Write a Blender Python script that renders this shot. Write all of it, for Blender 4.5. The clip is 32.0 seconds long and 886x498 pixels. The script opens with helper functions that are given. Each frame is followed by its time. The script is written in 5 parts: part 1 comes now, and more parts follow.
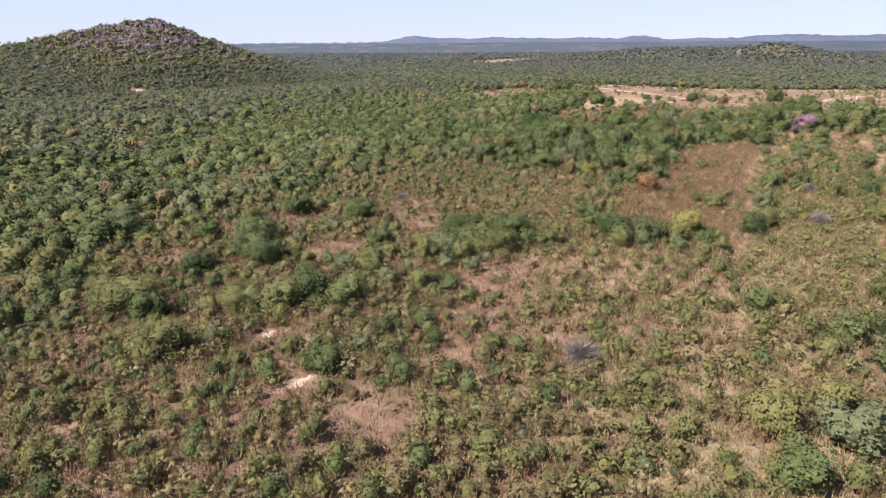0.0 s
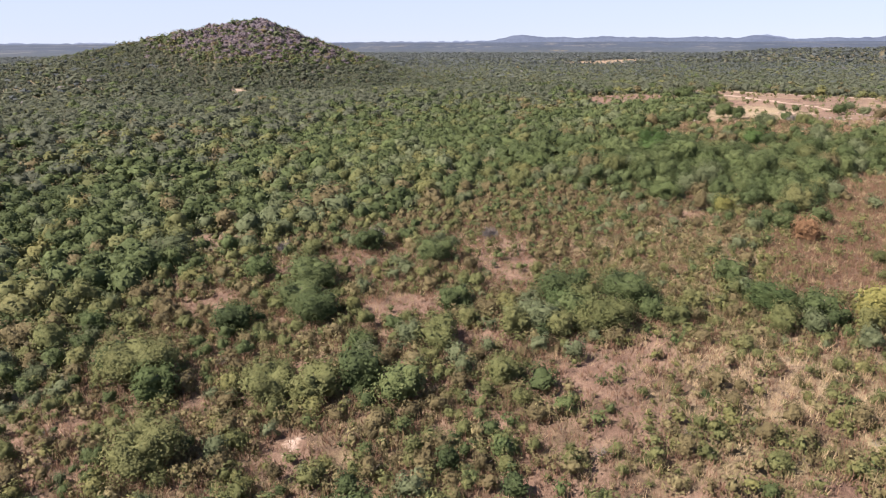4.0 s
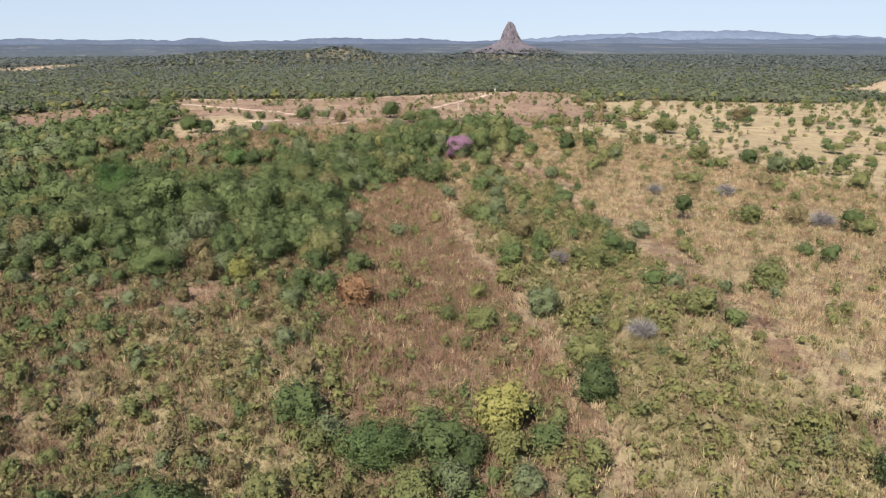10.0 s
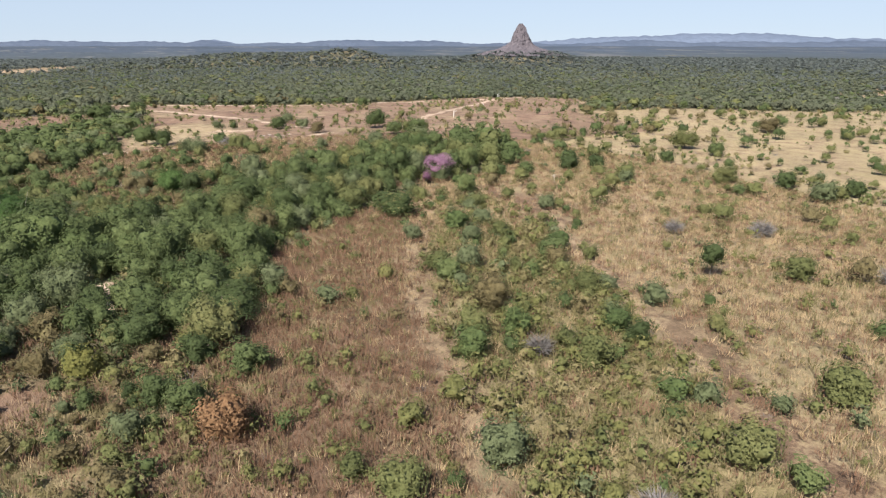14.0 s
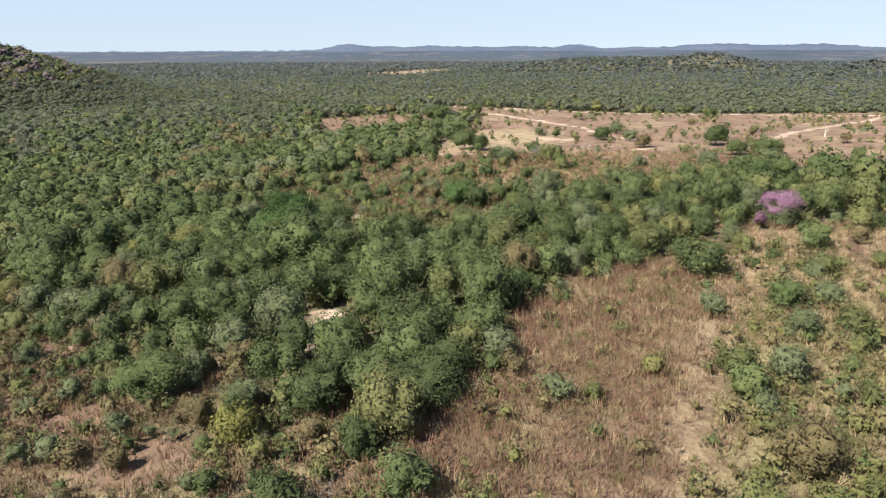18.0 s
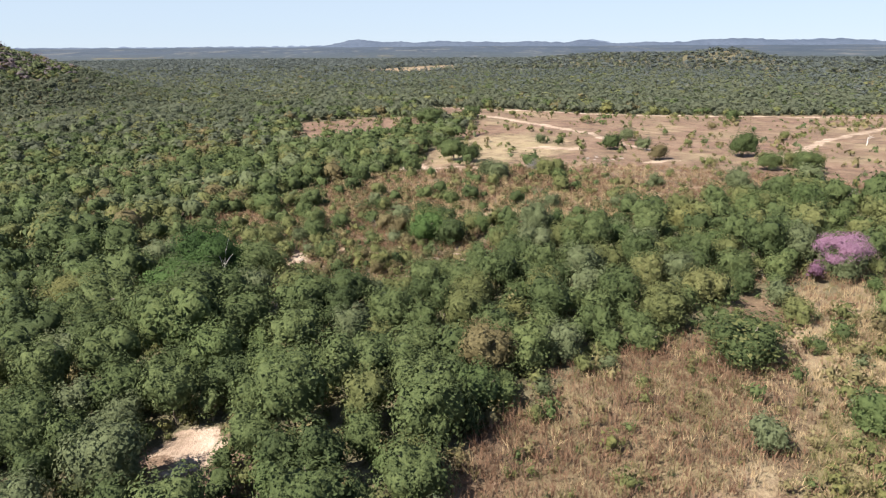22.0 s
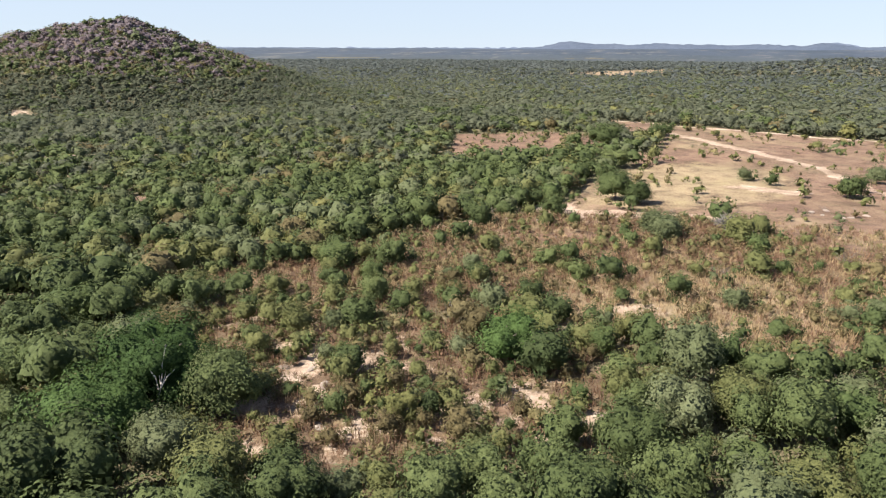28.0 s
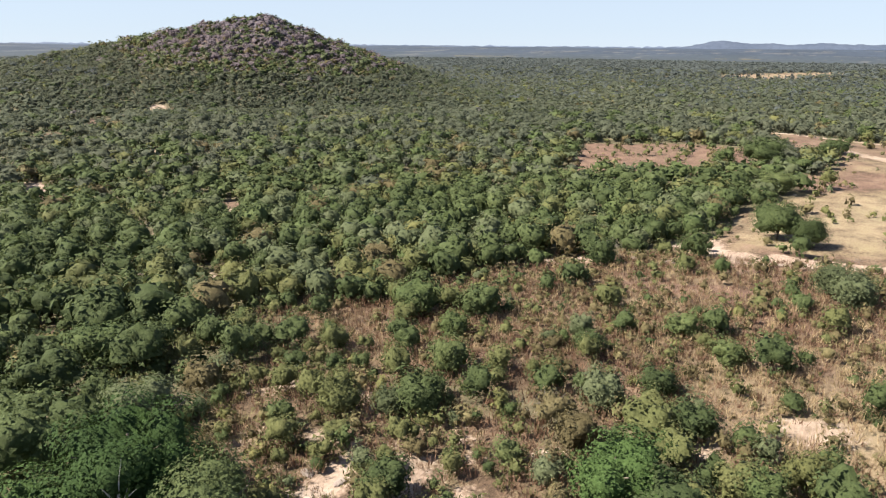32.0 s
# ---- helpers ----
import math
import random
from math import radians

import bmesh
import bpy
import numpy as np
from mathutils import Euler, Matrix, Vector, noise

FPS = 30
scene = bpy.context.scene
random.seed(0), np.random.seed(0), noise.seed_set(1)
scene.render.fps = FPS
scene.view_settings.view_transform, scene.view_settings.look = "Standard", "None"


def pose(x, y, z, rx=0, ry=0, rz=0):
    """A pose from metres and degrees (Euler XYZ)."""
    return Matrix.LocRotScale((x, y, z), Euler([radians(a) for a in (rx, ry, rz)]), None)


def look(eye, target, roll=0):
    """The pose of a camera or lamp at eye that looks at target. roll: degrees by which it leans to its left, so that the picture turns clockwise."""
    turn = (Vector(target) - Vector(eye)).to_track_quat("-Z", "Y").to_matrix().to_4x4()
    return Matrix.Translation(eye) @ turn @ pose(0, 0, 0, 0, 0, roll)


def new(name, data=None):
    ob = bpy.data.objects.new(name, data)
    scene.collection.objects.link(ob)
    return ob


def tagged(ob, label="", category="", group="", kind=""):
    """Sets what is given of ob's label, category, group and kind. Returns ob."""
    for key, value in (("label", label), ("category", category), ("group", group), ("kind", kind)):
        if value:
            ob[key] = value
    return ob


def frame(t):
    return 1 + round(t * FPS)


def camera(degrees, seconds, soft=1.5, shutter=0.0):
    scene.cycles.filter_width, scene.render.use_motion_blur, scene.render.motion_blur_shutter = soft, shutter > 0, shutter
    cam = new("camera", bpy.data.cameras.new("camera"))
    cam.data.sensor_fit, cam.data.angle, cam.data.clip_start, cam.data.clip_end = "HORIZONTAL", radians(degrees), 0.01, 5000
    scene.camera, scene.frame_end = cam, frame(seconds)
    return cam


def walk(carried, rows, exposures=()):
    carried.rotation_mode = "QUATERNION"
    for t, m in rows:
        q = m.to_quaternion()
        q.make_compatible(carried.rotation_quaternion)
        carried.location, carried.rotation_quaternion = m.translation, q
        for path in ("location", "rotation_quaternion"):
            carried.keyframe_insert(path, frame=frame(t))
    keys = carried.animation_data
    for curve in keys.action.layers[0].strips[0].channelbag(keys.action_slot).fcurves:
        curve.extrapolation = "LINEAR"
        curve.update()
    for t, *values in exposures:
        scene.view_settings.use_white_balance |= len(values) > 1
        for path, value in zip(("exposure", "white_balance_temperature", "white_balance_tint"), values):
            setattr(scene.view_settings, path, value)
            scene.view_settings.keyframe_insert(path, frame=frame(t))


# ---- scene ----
cam = camera(66.7, 32.0, soft=1.25)

# seconds, x, y, z, heading, pitch, roll
PATH = [
    (0.0, 2.70, -4.38, 31.04, 3.70, -17.24, -0.38),
    (0.5, 2.95, -1.09, 31.11, 7.35, -17.17, -0.35),
    (1.0, 3.10, 2.19, 31.17, 9.53, -17.16, -0.34),
    (1.5, 3.08, 5.37, 31.25, 10.59, -17.18, -0.33),
    (2.0, 2.98, 8.51, 31.32, 11.19, -17.22, -0.34),
    (2.5, 2.68, 11.53, 31.47, 11.58, -17.21, -0.29),
    (3.0, 2.29, 14.59, 31.69, 11.85, -17.24, -0.25),
    (3.5, 1.83, 17.78, 31.88, 12.09, -17.27, -0.26),
    (5.5, -0.56, 31.00, 32.28, 12.69, -17.29, -0.17),
    (6.0, -1.25, 34.44, 32.28, 10.09, -17.31, -0.11),
    (6.5, -1.74, 37.60, 32.19, 2.97, -17.29, -0.03),
    (7.0, -1.85, 40.98, 32.21, -7.97, -17.36, -0.03),
    (7.5, -1.66, 44.40, 32.30, -15.35, -17.42, -0.12),
    (8.0, -1.20, 47.90, 32.40, -20.27, -17.40, -0.11),
    (8.5, -0.38, 51.41, 32.43, -24.68, -17.37, -0.05),
    (9.0, 0.90, 54.86, 32.47, -28.77, -17.33, -0.09),
    (9.5, 2.63, 58.51, 32.47, -30.69, -17.27, -0.12),
    (10.0, 4.44, 61.90, 32.51, -31.38, -17.20, -0.07),
    (10.5, 6.67, 65.20, 32.60, -31.51, -17.18, -0.07),
    (11.0, 9.21, 68.09, 32.52, -31.49, -17.12, -0.10),
    (11.5, 11.85, 70.87, 32.37, -31.58, -17.05, -0.12),
    (12.0, 14.69, 73.52, 32.29, -31.72, -17.00, -0.13),
    (12.5, 17.64, 75.94, 32.19, -31.70, -16.99, -0.09),
    (13.0, 20.74, 78.37, 32.14, -31.69, -16.96, -0.05),
    (13.5, 23.88, 80.72, 32.12, -31.67, -16.99, -0.05),
    (14.0, 26.97, 83.15, 32.14, -30.27, -17.01, 0.02),
    (14.5, 29.93, 85.69, 32.12, -25.53, -16.98, 0.08),
    (15.0, 32.78, 88.55, 31.98, -17.73, -16.97, 0.06),
    (15.5, 35.33, 91.32, 31.85, -10.16, -16.91, 0.09),
    (16.0, 37.50, 93.60, 31.75, -5.77, -16.83, 0.03),
    (16.5, 39.15, 95.75, 31.66, -3.38, -16.74, -0.05),
    (17.0, 40.50, 97.85, 31.59, -2.05, -16.66, -0.14),
    (17.5, 41.61, 100.20, 31.54, -1.33, -16.60, -0.21),
    (18.0, 42.66, 103.39, 31.59, -1.06, -16.62, -0.23),
    (18.5, 43.77, 106.73, 31.68, -0.75, -16.70, -0.24),
    (19.0, 44.76, 110.09, 31.80, -0.40, -16.74, -0.28),
    (19.5, 45.65, 113.53, 31.89, -0.30, -16.82, -0.34),
    (20.0, 46.48, 116.98, 31.92, -0.30, -16.88, -0.28),
    (20.5, 47.27, 120.41, 31.93, -0.25, -16.90, -0.29),
    (21.0, 48.09, 123.89, 31.91, -0.26, -16.93, -0.26),
    (21.5, 49.19, 127.16, 31.89, -0.18, -16.94, -0.32),
    (22.0, 50.21, 130.52, 31.92, -0.07, -16.98, -0.34),
    (22.5, 51.20, 133.92, 31.88, 0.12, -16.96, -0.33),
    (23.0, 52.17, 137.26, 31.87, 0.17, -16.94, -0.35),
    (23.5, 53.08, 140.64, 31.84, 0.32, -16.88, -0.41),
    (24.0, 54.01, 144.06, 31.82, 0.36, -16.87, -0.47),
    (24.5, 54.82, 147.50, 31.82, 0.35, -16.84, -0.49),
    (26.5, 57.93, 161.55, 31.57, 0.30, -16.77, -0.27),
    (27.0, 58.74, 165.15, 31.66, 1.86, -16.81, -0.19),
    (27.5, 59.34, 168.87, 31.75, 9.09, -16.81, -0.08),
    (28.0, 59.49, 172.52, 31.84, 17.07, -16.81, 0.12),
    (28.5, 59.40, 176.19, 31.88, 21.70, -16.85, 0.19),
    (29.0, 59.03, 179.68, 31.93, 23.26, -16.88, 0.20),
    (29.5, 58.41, 182.95, 31.88, 25.42, -16.88, 0.33),
    (30.0, 57.69, 186.33, 31.83, 26.92, -16.89, 0.32),
    (30.5, 56.72, 189.46, 31.83, 27.64, -16.95, 0.30),
    (31.0, 55.87, 192.06, 31.91, 27.82, -16.96, 0.34),
    (31.5, 55.70, 192.96, 31.90, 28.06, -17.01, 0.37),
    (32.0, 55.76, 193.19, 31.84, 28.36, -16.98, 0.43),
]
walk(cam, [(t, pose(x, y, z, 90 + p, 0, h) @ pose(0, 0, 0, 0, 0, r)) for t, x, y, z, h, p, r in PATH],
     [(0.0, 1.52, 6500, 22.0), (6.0, 1.52, 6500, 22.0), (8.5, 1.36, 6450, 14.0), (14.0, 1.31, 6400, 12.0), (15.2, 1.28, 6180, 12.5), (18.0, 1.46, 6450, 11.0), (23.0, 1.49, 6450, 11.0), (27.0, 1.53, 6620, 12.0), (32.0, 1.51, 6580, 11.5)])

# ---- light ----
SUN_BEARING, SUN_HEIGHT = -124.0, 47.0   # degrees clockwise from +y, and above the horizon
world = bpy.data.worlds.new("world")
scene.world = world
world.use_nodes = True
sky = world.node_tree.nodes.new("ShaderNodeTexSky")
sky.sky_type, sky.sun_disc = "NISHITA", False
sky.sun_elevation, sky.sun_rotation = radians(SUN_HEIGHT), radians(SUN_BEARING)
sky.altitude = 800
sky.air_density, sky.dust_density, sky.ozone_density = 0.8, 0.0, 5.0
back = world.node_tree.nodes["Background"]
back.inputs["Strength"].default_value = 0.074
veil = world.node_tree.nodes.new("ShaderNodeHueSaturation")   # a milky dry-season sky
veil.inputs["Saturation"].default_value = 0.68
tone = world.node_tree.nodes.new("ShaderNodeMix")
tone.data_type, tone.blend_type = "RGBA", "MULTIPLY"
tone.inputs[0].default_value = 1.0
tone.inputs[7].default_value = (0.93, 0.97, 1.04, 1)
world.node_tree.links.new(sky.outputs[0], veil.inputs["Color"])
world.node_tree.links.new(veil.outputs[0], tone.inputs[6])
haze = world.node_tree.nodes.new("ShaderNodeMix")   # no glare along the horizon
haze.data_type, haze.blend_type = "RGBA", "DARKEN"
haze.inputs[0].default_value = 0.85
haze.inputs[7].default_value = (2.95, 3.54, 4.19, 1)
world.node_tree.links.new(tone.outputs[2], haze.inputs[6])
world.node_tree.links.new(haze.outputs[2], back.inputs["Color"])
lamp = bpy.data.lights.new("sun", "SUN")
lamp.energy, lamp.angle, lamp.color = 5.0, radians(0.55), (1.0, 0.93, 0.83)
sun = new("sun", lamp)
_d = Vector((math.sin(radians(SUN_BEARING)), math.cos(radians(SUN_BEARING)), math.tan(radians(SUN_HEIGHT))))
sun.matrix_world = look(_d * 100, (0, 0, 0))


# ---- materials ----
class Nodes:
    """A small builder for node materials."""

    def __init__(self, name):
        self.mat = bpy.data.materials.new(name)
        self.mat.use_nodes = True
        self.tree = self.mat.node_tree
        self.bsdf = self.tree.nodes["Principled BSDF"]
        self.bsdf.inputs["Specular IOR Level"].default_value = 0.25

    def add(self, kind, **values):
        node = self.tree.nodes.new(kind)
        for key, value in values.items():
            if key in node.inputs:
                node.inputs[key].default_value = value
        return node

    def link(self, a, b):
        self.tree.links.new(a, b)

    def place(self):
        return self.add("ShaderNodeTexCoord").outputs["Object"]

    def world_place(self):
        return self.add("ShaderNodeNewGeometry").outputs["Position"]

    def noise(self, scale, detail=4.0, where=None, rough=0.55):
        n = self.add("ShaderNodeTexNoise", Scale=scale, Detail=detail, Roughness=rough)
        self.link(where or self.world_place(), n.inputs["Vector"])
        return n.outputs["Fac"]

    def span(self, value, a, b, lo=0.0, hi=1.0):
        n = self.add("ShaderNodeMapRange")
        n.inputs[1].default_value, n.inputs[2].default_value = a, b
        n.inputs[3].default_value, n.inputs[4].default_value = lo, hi
        self.link(value, n.inputs[0])
        return n.outputs[0]

    def math(self, op, a, b):
        n = self.tree.nodes.new("ShaderNodeMath")
        n.operation = op
        for slot, v in zip(n.inputs, (a, b)):
            if isinstance(v, (int, float)):
                slot.default_value = v
            else:
                self.link(v, slot)
        return n.outputs[0]

    def mix(self, fac, a, b, mode="MIX"):
        n = self.tree.nodes.new("ShaderNodeMix")
        n.data_type, n.blend_type = "RGBA", mode
        for slot, v in ((n.inputs[0], fac), (n.inputs[6], a), (n.inputs[7], b)):
            if isinstance(v, (int, float)):
                slot.default_value = v
            elif isinstance(v, tuple):
                slot.default_value = (*v, 1)
            else:
                self.link(v, slot)
        return n.outputs[2]

    def ramp(self, value, *stops):
        n = self.tree.nodes.new("ShaderNodeValToRGB")
        while len(n.color_ramp.elements) < len(stops):
            n.color_ramp.elements.new(0.5)
        for e, (at, c) in zip(n.color_ramp.elements, stops):
            e.position, e.color = at, (*c, 1)
        self.link(value, n.inputs[0])
        return n.outputs[0]

    def attribute(self, name):
        n = self.tree.nodes.new("ShaderNodeAttribute")
        n.attribute_name = name
        return n.outputs["Fac"]

    def bump(self, height, strength, distance):
        n = self.add("ShaderNodeBump", Strength=strength, Distance=distance)
        self.link(height, n.inputs["Height"])
        self.link(n.outputs[0], self.bsdf.inputs["Normal"])

    def done(self, colour, rough=0.85):
        if isinstance(colour, tuple):
            self.bsdf.inputs["Base Color"].default_value = (*colour, 1)
        else:
            self.link(colour, self.bsdf.inputs["Base Color"])
        self.bsdf.inputs["Roughness"].default_value = rough
        return self.mat


def leaf_material(name, dark, mid, light, seep=0.22, plant=False, speck=0.32):
    """Foliage: plant to plant by the attribute or the object's own random number, leaf to leaf by island."""
    n = Nodes(name)
    if plant:
        info = n.tree.nodes.new("ShaderNodeObjectInfo")
        tint = info.outputs["Random"]
    else:
        tint = n.attribute("tint")
    geo = n.tree.nodes.new("ShaderNodeNewGeometry")
    leaf = geo.outputs["Random Per Island"]
    mixed = n.math("ADD", n.math("MULTIPLY", tint, 1.0 - speck), n.math("MULTIPLY", leaf, speck))
    colour = n.ramp(mixed, (0.05, dark), (0.5, mid), (0.95, light))
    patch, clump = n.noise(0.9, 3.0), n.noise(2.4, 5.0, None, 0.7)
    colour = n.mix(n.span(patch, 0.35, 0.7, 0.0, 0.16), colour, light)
    # shade in the gaps between leaf clumps, put into the colour by noise
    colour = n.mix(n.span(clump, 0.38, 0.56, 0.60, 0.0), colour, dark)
    n.bump(clump, 0.8, 0.25)
    n.done(colour, 0.7)
    n.bsdf.inputs["Specular IOR Level"].default_value = 0.1
    t = n.add("ShaderNodeBsdfTranslucent")
    n.link(n.mix(0.25, colour, light), t.inputs["Color"])
    m = n.tree.nodes.new("ShaderNodeMixShader")
    m.inputs[0].default_value = seep
    n.link(n.bsdf.outputs[0], m.inputs[1])
    n.link(t.outputs[0], m.inputs[2])
    n.link(m.outputs[0], n.tree.nodes["Material Output"].inputs["Surface"])
    return n.mat


LEAVES = {
    "dark": ((0.035, 0.050, 0.020), (0.068, 0.090, 0.034), (0.104, 0.128, 0.051)),
    "olive": ((0.066, 0.076, 0.029), (0.115, 0.125, 0.048), (0.146, 0.142, 0.059)),
    "sage": ((0.066, 0.080, 0.038), (0.102, 0.121, 0.060), (0.126, 0.142, 0.076)),
    "yellow": ((0.077, 0.084, 0.032), (0.132, 0.133, 0.049), (0.172, 0.160, 0.062)),
    "lemon": ((0.092, 0.094, 0.028), (0.160, 0.155, 0.048), (0.218, 0.202, 0.067)),
    "bright": ((0.047, 0.071, 0.026), (0.088, 0.115, 0.042), (0.121, 0.139, 0.056)),
    "brown": ((0.073, 0.061, 0.031), (0.129, 0.106, 0.051), (0.158, 0.135, 0.069)),
    "grey": ((0.112, 0.101, 0.094), (0.175, 0.162, 0.153), (0.245, 0.232, 0.222)),
    # leaf colour greyed to stand for the haze over woods far off
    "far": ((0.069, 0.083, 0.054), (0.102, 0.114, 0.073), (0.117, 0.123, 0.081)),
    "mauve": ((0.109, 0.087, 0.094), (0.178, 0.146, 0.155), (0.264, 0.222, 0.233)),
    "lush": ((0.027, 0.052, 0.015), (0.052, 0.089, 0.026), (0.087, 0.136, 0.044)),
    "khaki": ((0.108, 0.095, 0.044), (0.170, 0.147, 0.071), (0.242, 0.205, 0.104)),
    "pink": ((0.139, 0.071, 0.112), (0.223, 0.118, 0.179), (0.311, 0.189, 0.262)),
    "rust": ((0.120, 0.066, 0.034), (0.198, 0.116, 0.060), (0.285, 0.185, 0.104)),
    "straw": ((0.262, 0.191, 0.109), (0.359, 0.273, 0.161), (0.462, 0.366, 0.224)),
    "reddish": ((0.107, 0.061, 0.040), (0.193, 0.119, 0.077), (0.316, 0.212, 0.137)),
    # bluer and greyer still: thicker haze painted into the leaves
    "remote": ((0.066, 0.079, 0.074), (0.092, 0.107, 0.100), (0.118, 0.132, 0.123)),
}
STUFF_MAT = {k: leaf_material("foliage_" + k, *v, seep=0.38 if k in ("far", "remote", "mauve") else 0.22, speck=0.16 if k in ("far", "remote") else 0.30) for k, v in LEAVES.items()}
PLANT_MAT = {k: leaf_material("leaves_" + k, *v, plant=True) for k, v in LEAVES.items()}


def bark_material():
    n = Nodes("bark")
    grain = n.noise(7.0, 6.0, n.place())
    n.bump(grain, 0.5, 0.05)
    return n.done(n.ramp(grain, (0.3, (0.075, 0.058, 0.045)), (0.7, (0.24, 0.20, 0.165))), 0.9)


def pale_wood_material():
    n = Nodes("pale_wood")
    grain = n.noise(5.0, 6.0, n.place())
    return n.done(n.ramp(grain, (0.3, (0.33, 0.30, 0.27)), (0.7, (0.62, 0.59, 0.54))), 0.85)


def ground_material():
    n = Nodes("ground")
    p = n.world_place()
    big, mid, fine = n.noise(0.035, 5.0, p), n.noise(0.22, 6.0, p, 0.65), n.noise(2.2, 6.0, p, 0.7)
    stretch = n.tree.nodes.new("ShaderNodeMapping")
    stretch.inputs["Scale"].default_value = (3.2, 0.8, 1.0)
    stretch.inputs["Rotation"].default_value = (0, 0, radians(35))
    n.link(p, stretch.inputs["Vector"])
    streak = n.noise(1.0, 5.0, stretch.outputs[0], 0.7)
    mottle = n.math("ADD", n.math("MULTIPLY", mid, 0.5), n.math("MULTIPLY", n.math("ADD", fine, streak), 0.25))
    grass = n.ramp(mottle, (0.400, (0.058, 0.037, 0.024)), (0.469, (0.110, 0.072, 0.046)), (0.543, (0.158, 0.106, 0.067)), (0.620, (0.240, 0.170, 0.108)))
    dry = n.ramp(mottle, (0.388, (0.187, 0.139, 0.086)), (0.500, (0.307, 0.237, 0.148)), (0.624, (0.421, 0.341, 0.223)))
    red = n.ramp(mottle, (0.401, (0.088, 0.051, 0.037)), (0.500, (0.143, 0.084, 0.062)), (0.612, (0.211, 0.136, 0.100)))
    sand = n.ramp(mottle, (0.401, (0.21, 0.148, 0.108)), (0.500, (0.36, 0.270, 0.204)), (0.612, (0.50, 0.410, 0.332)))
    under = n.ramp(mottle, (0.388, (0.062, 0.058, 0.032)), (0.500, (0.105, 0.096, 0.054)), (0.624, (0.160, 0.142, 0.083)))
    stone = n.ramp(mottle, (0.388, (0.056, 0.042, 0.042)), (0.500, (0.115, 0.086, 0.082)), (0.624, (0.195, 0.150, 0.142)))
    weed = n.ramp(mottle, (0.388, (0.113, 0.095, 0.048)), (0.500, (0.186, 0.158, 0.080)), (0.624, (0.270, 0.227, 0.121)))
    edge = n.math("ADD", n.math("MULTIPLY", n.math("SUBTRACT", mid, 0.5), 1.5), n.math("MULTIPLY", n.math("SUBTRACT", fine, 0.5), 0.9))
    colour = grass
    for name, layer in (("dry", dry), ("weed", weed), ("wood", under), ("red", red), ("sand", sand), ("rock", stone)):
        lo, hi = {"dry": (0.22, 0.80), "weed": (0.20, 0.66), "wood": (0.36, 0.66)}.get(name, (0.40, 0.62))
        cover = n.span(n.math("ADD", n.attribute(name), n.math("MULTIPLY", edge, 1.0)), lo, hi)
        colour = n.mix(n.math("MULTIPLY", cover, {"red": 0.80, "dry": 0.85}.get(name, 0.93)), colour, layer)
    colour = n.mix(n.span(big, 0.40, 0.64, 0.0, 0.28), colour, (0.110, 0.090, 0.052))
    blades = n.tree.nodes.new("ShaderNodeMapping")   # fine litter and grass stalks, lying with the wind
    blades.inputs["Scale"].default_value = (9.0, 2.6, 4.0)
    blades.inputs["Rotation"].default_value = (0, 0, radians(20))
    n.link(p, blades.inputs["Vector"])
    litter = n.noise(1.0, 4.0, blades.outputs[0], 0.7)
    pebbles = n.noise(6.5, 3.0, p, 0.65)
    grain = n.math("ADD", n.math("MULTIPLY", litter, 0.6), n.math("MULTIPLY", pebbles, 0.4))
    colour = n.mix(n.span(grain, 0.36, 0.50, 0.24, 0.0), colour, (0.055, 0.040, 0.027))
    colour = n.mix(n.span(grain, 0.50, 0.66, 0.0, 0.16), colour, (0.43, 0.32, 0.215))
    n.bump(n.math("ADD", n.math("ADD", fine, n.math("MULTIPLY", streak, 0.8)), n.math("MULTIPLY", grain, 0.8)), 0.7, 0.25)
    return n.done(colour, 0.95)


def rock_material(name, lo, mid, hi, scale=0.35):
    n = Nodes(name)
    p = n.world_place()
    a, b = n.noise(scale, 7.0, p, 0.65), n.noise(scale * 6, 6.0, p, 0.7)
    v = n.math("ADD", n.math("MULTIPLY", a, 0.6), n.math("MULTIPLY", b, 0.4))
    n.bump(b, 0.8, 0.6 / max(scale, 0.1) * 0.2)
    return n.done(n.ramp(v, (0.32, lo), (0.5, mid), (0.68, hi)), 0.9)


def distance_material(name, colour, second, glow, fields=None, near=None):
    """Far country, the haze of kilometres of air painted in as colour and glow; near is the colour of its hither edge.
    """
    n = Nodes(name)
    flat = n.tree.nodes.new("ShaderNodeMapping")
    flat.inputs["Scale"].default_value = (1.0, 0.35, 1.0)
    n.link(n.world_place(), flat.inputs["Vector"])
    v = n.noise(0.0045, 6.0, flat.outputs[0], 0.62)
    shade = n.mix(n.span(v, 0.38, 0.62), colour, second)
    # haze by distance: from the near colour to the blue one
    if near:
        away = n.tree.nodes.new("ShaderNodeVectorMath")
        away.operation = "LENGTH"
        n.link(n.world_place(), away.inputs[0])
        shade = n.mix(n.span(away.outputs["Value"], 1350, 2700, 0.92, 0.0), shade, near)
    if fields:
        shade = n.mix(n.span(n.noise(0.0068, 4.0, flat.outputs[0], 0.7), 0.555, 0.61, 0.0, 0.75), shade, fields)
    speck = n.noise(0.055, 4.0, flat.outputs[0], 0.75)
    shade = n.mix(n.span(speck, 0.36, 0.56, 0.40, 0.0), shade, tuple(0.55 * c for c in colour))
    # emission stands for the brightness of the hazy air
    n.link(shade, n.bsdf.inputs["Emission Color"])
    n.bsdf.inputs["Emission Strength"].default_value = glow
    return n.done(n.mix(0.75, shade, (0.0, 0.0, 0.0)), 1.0)


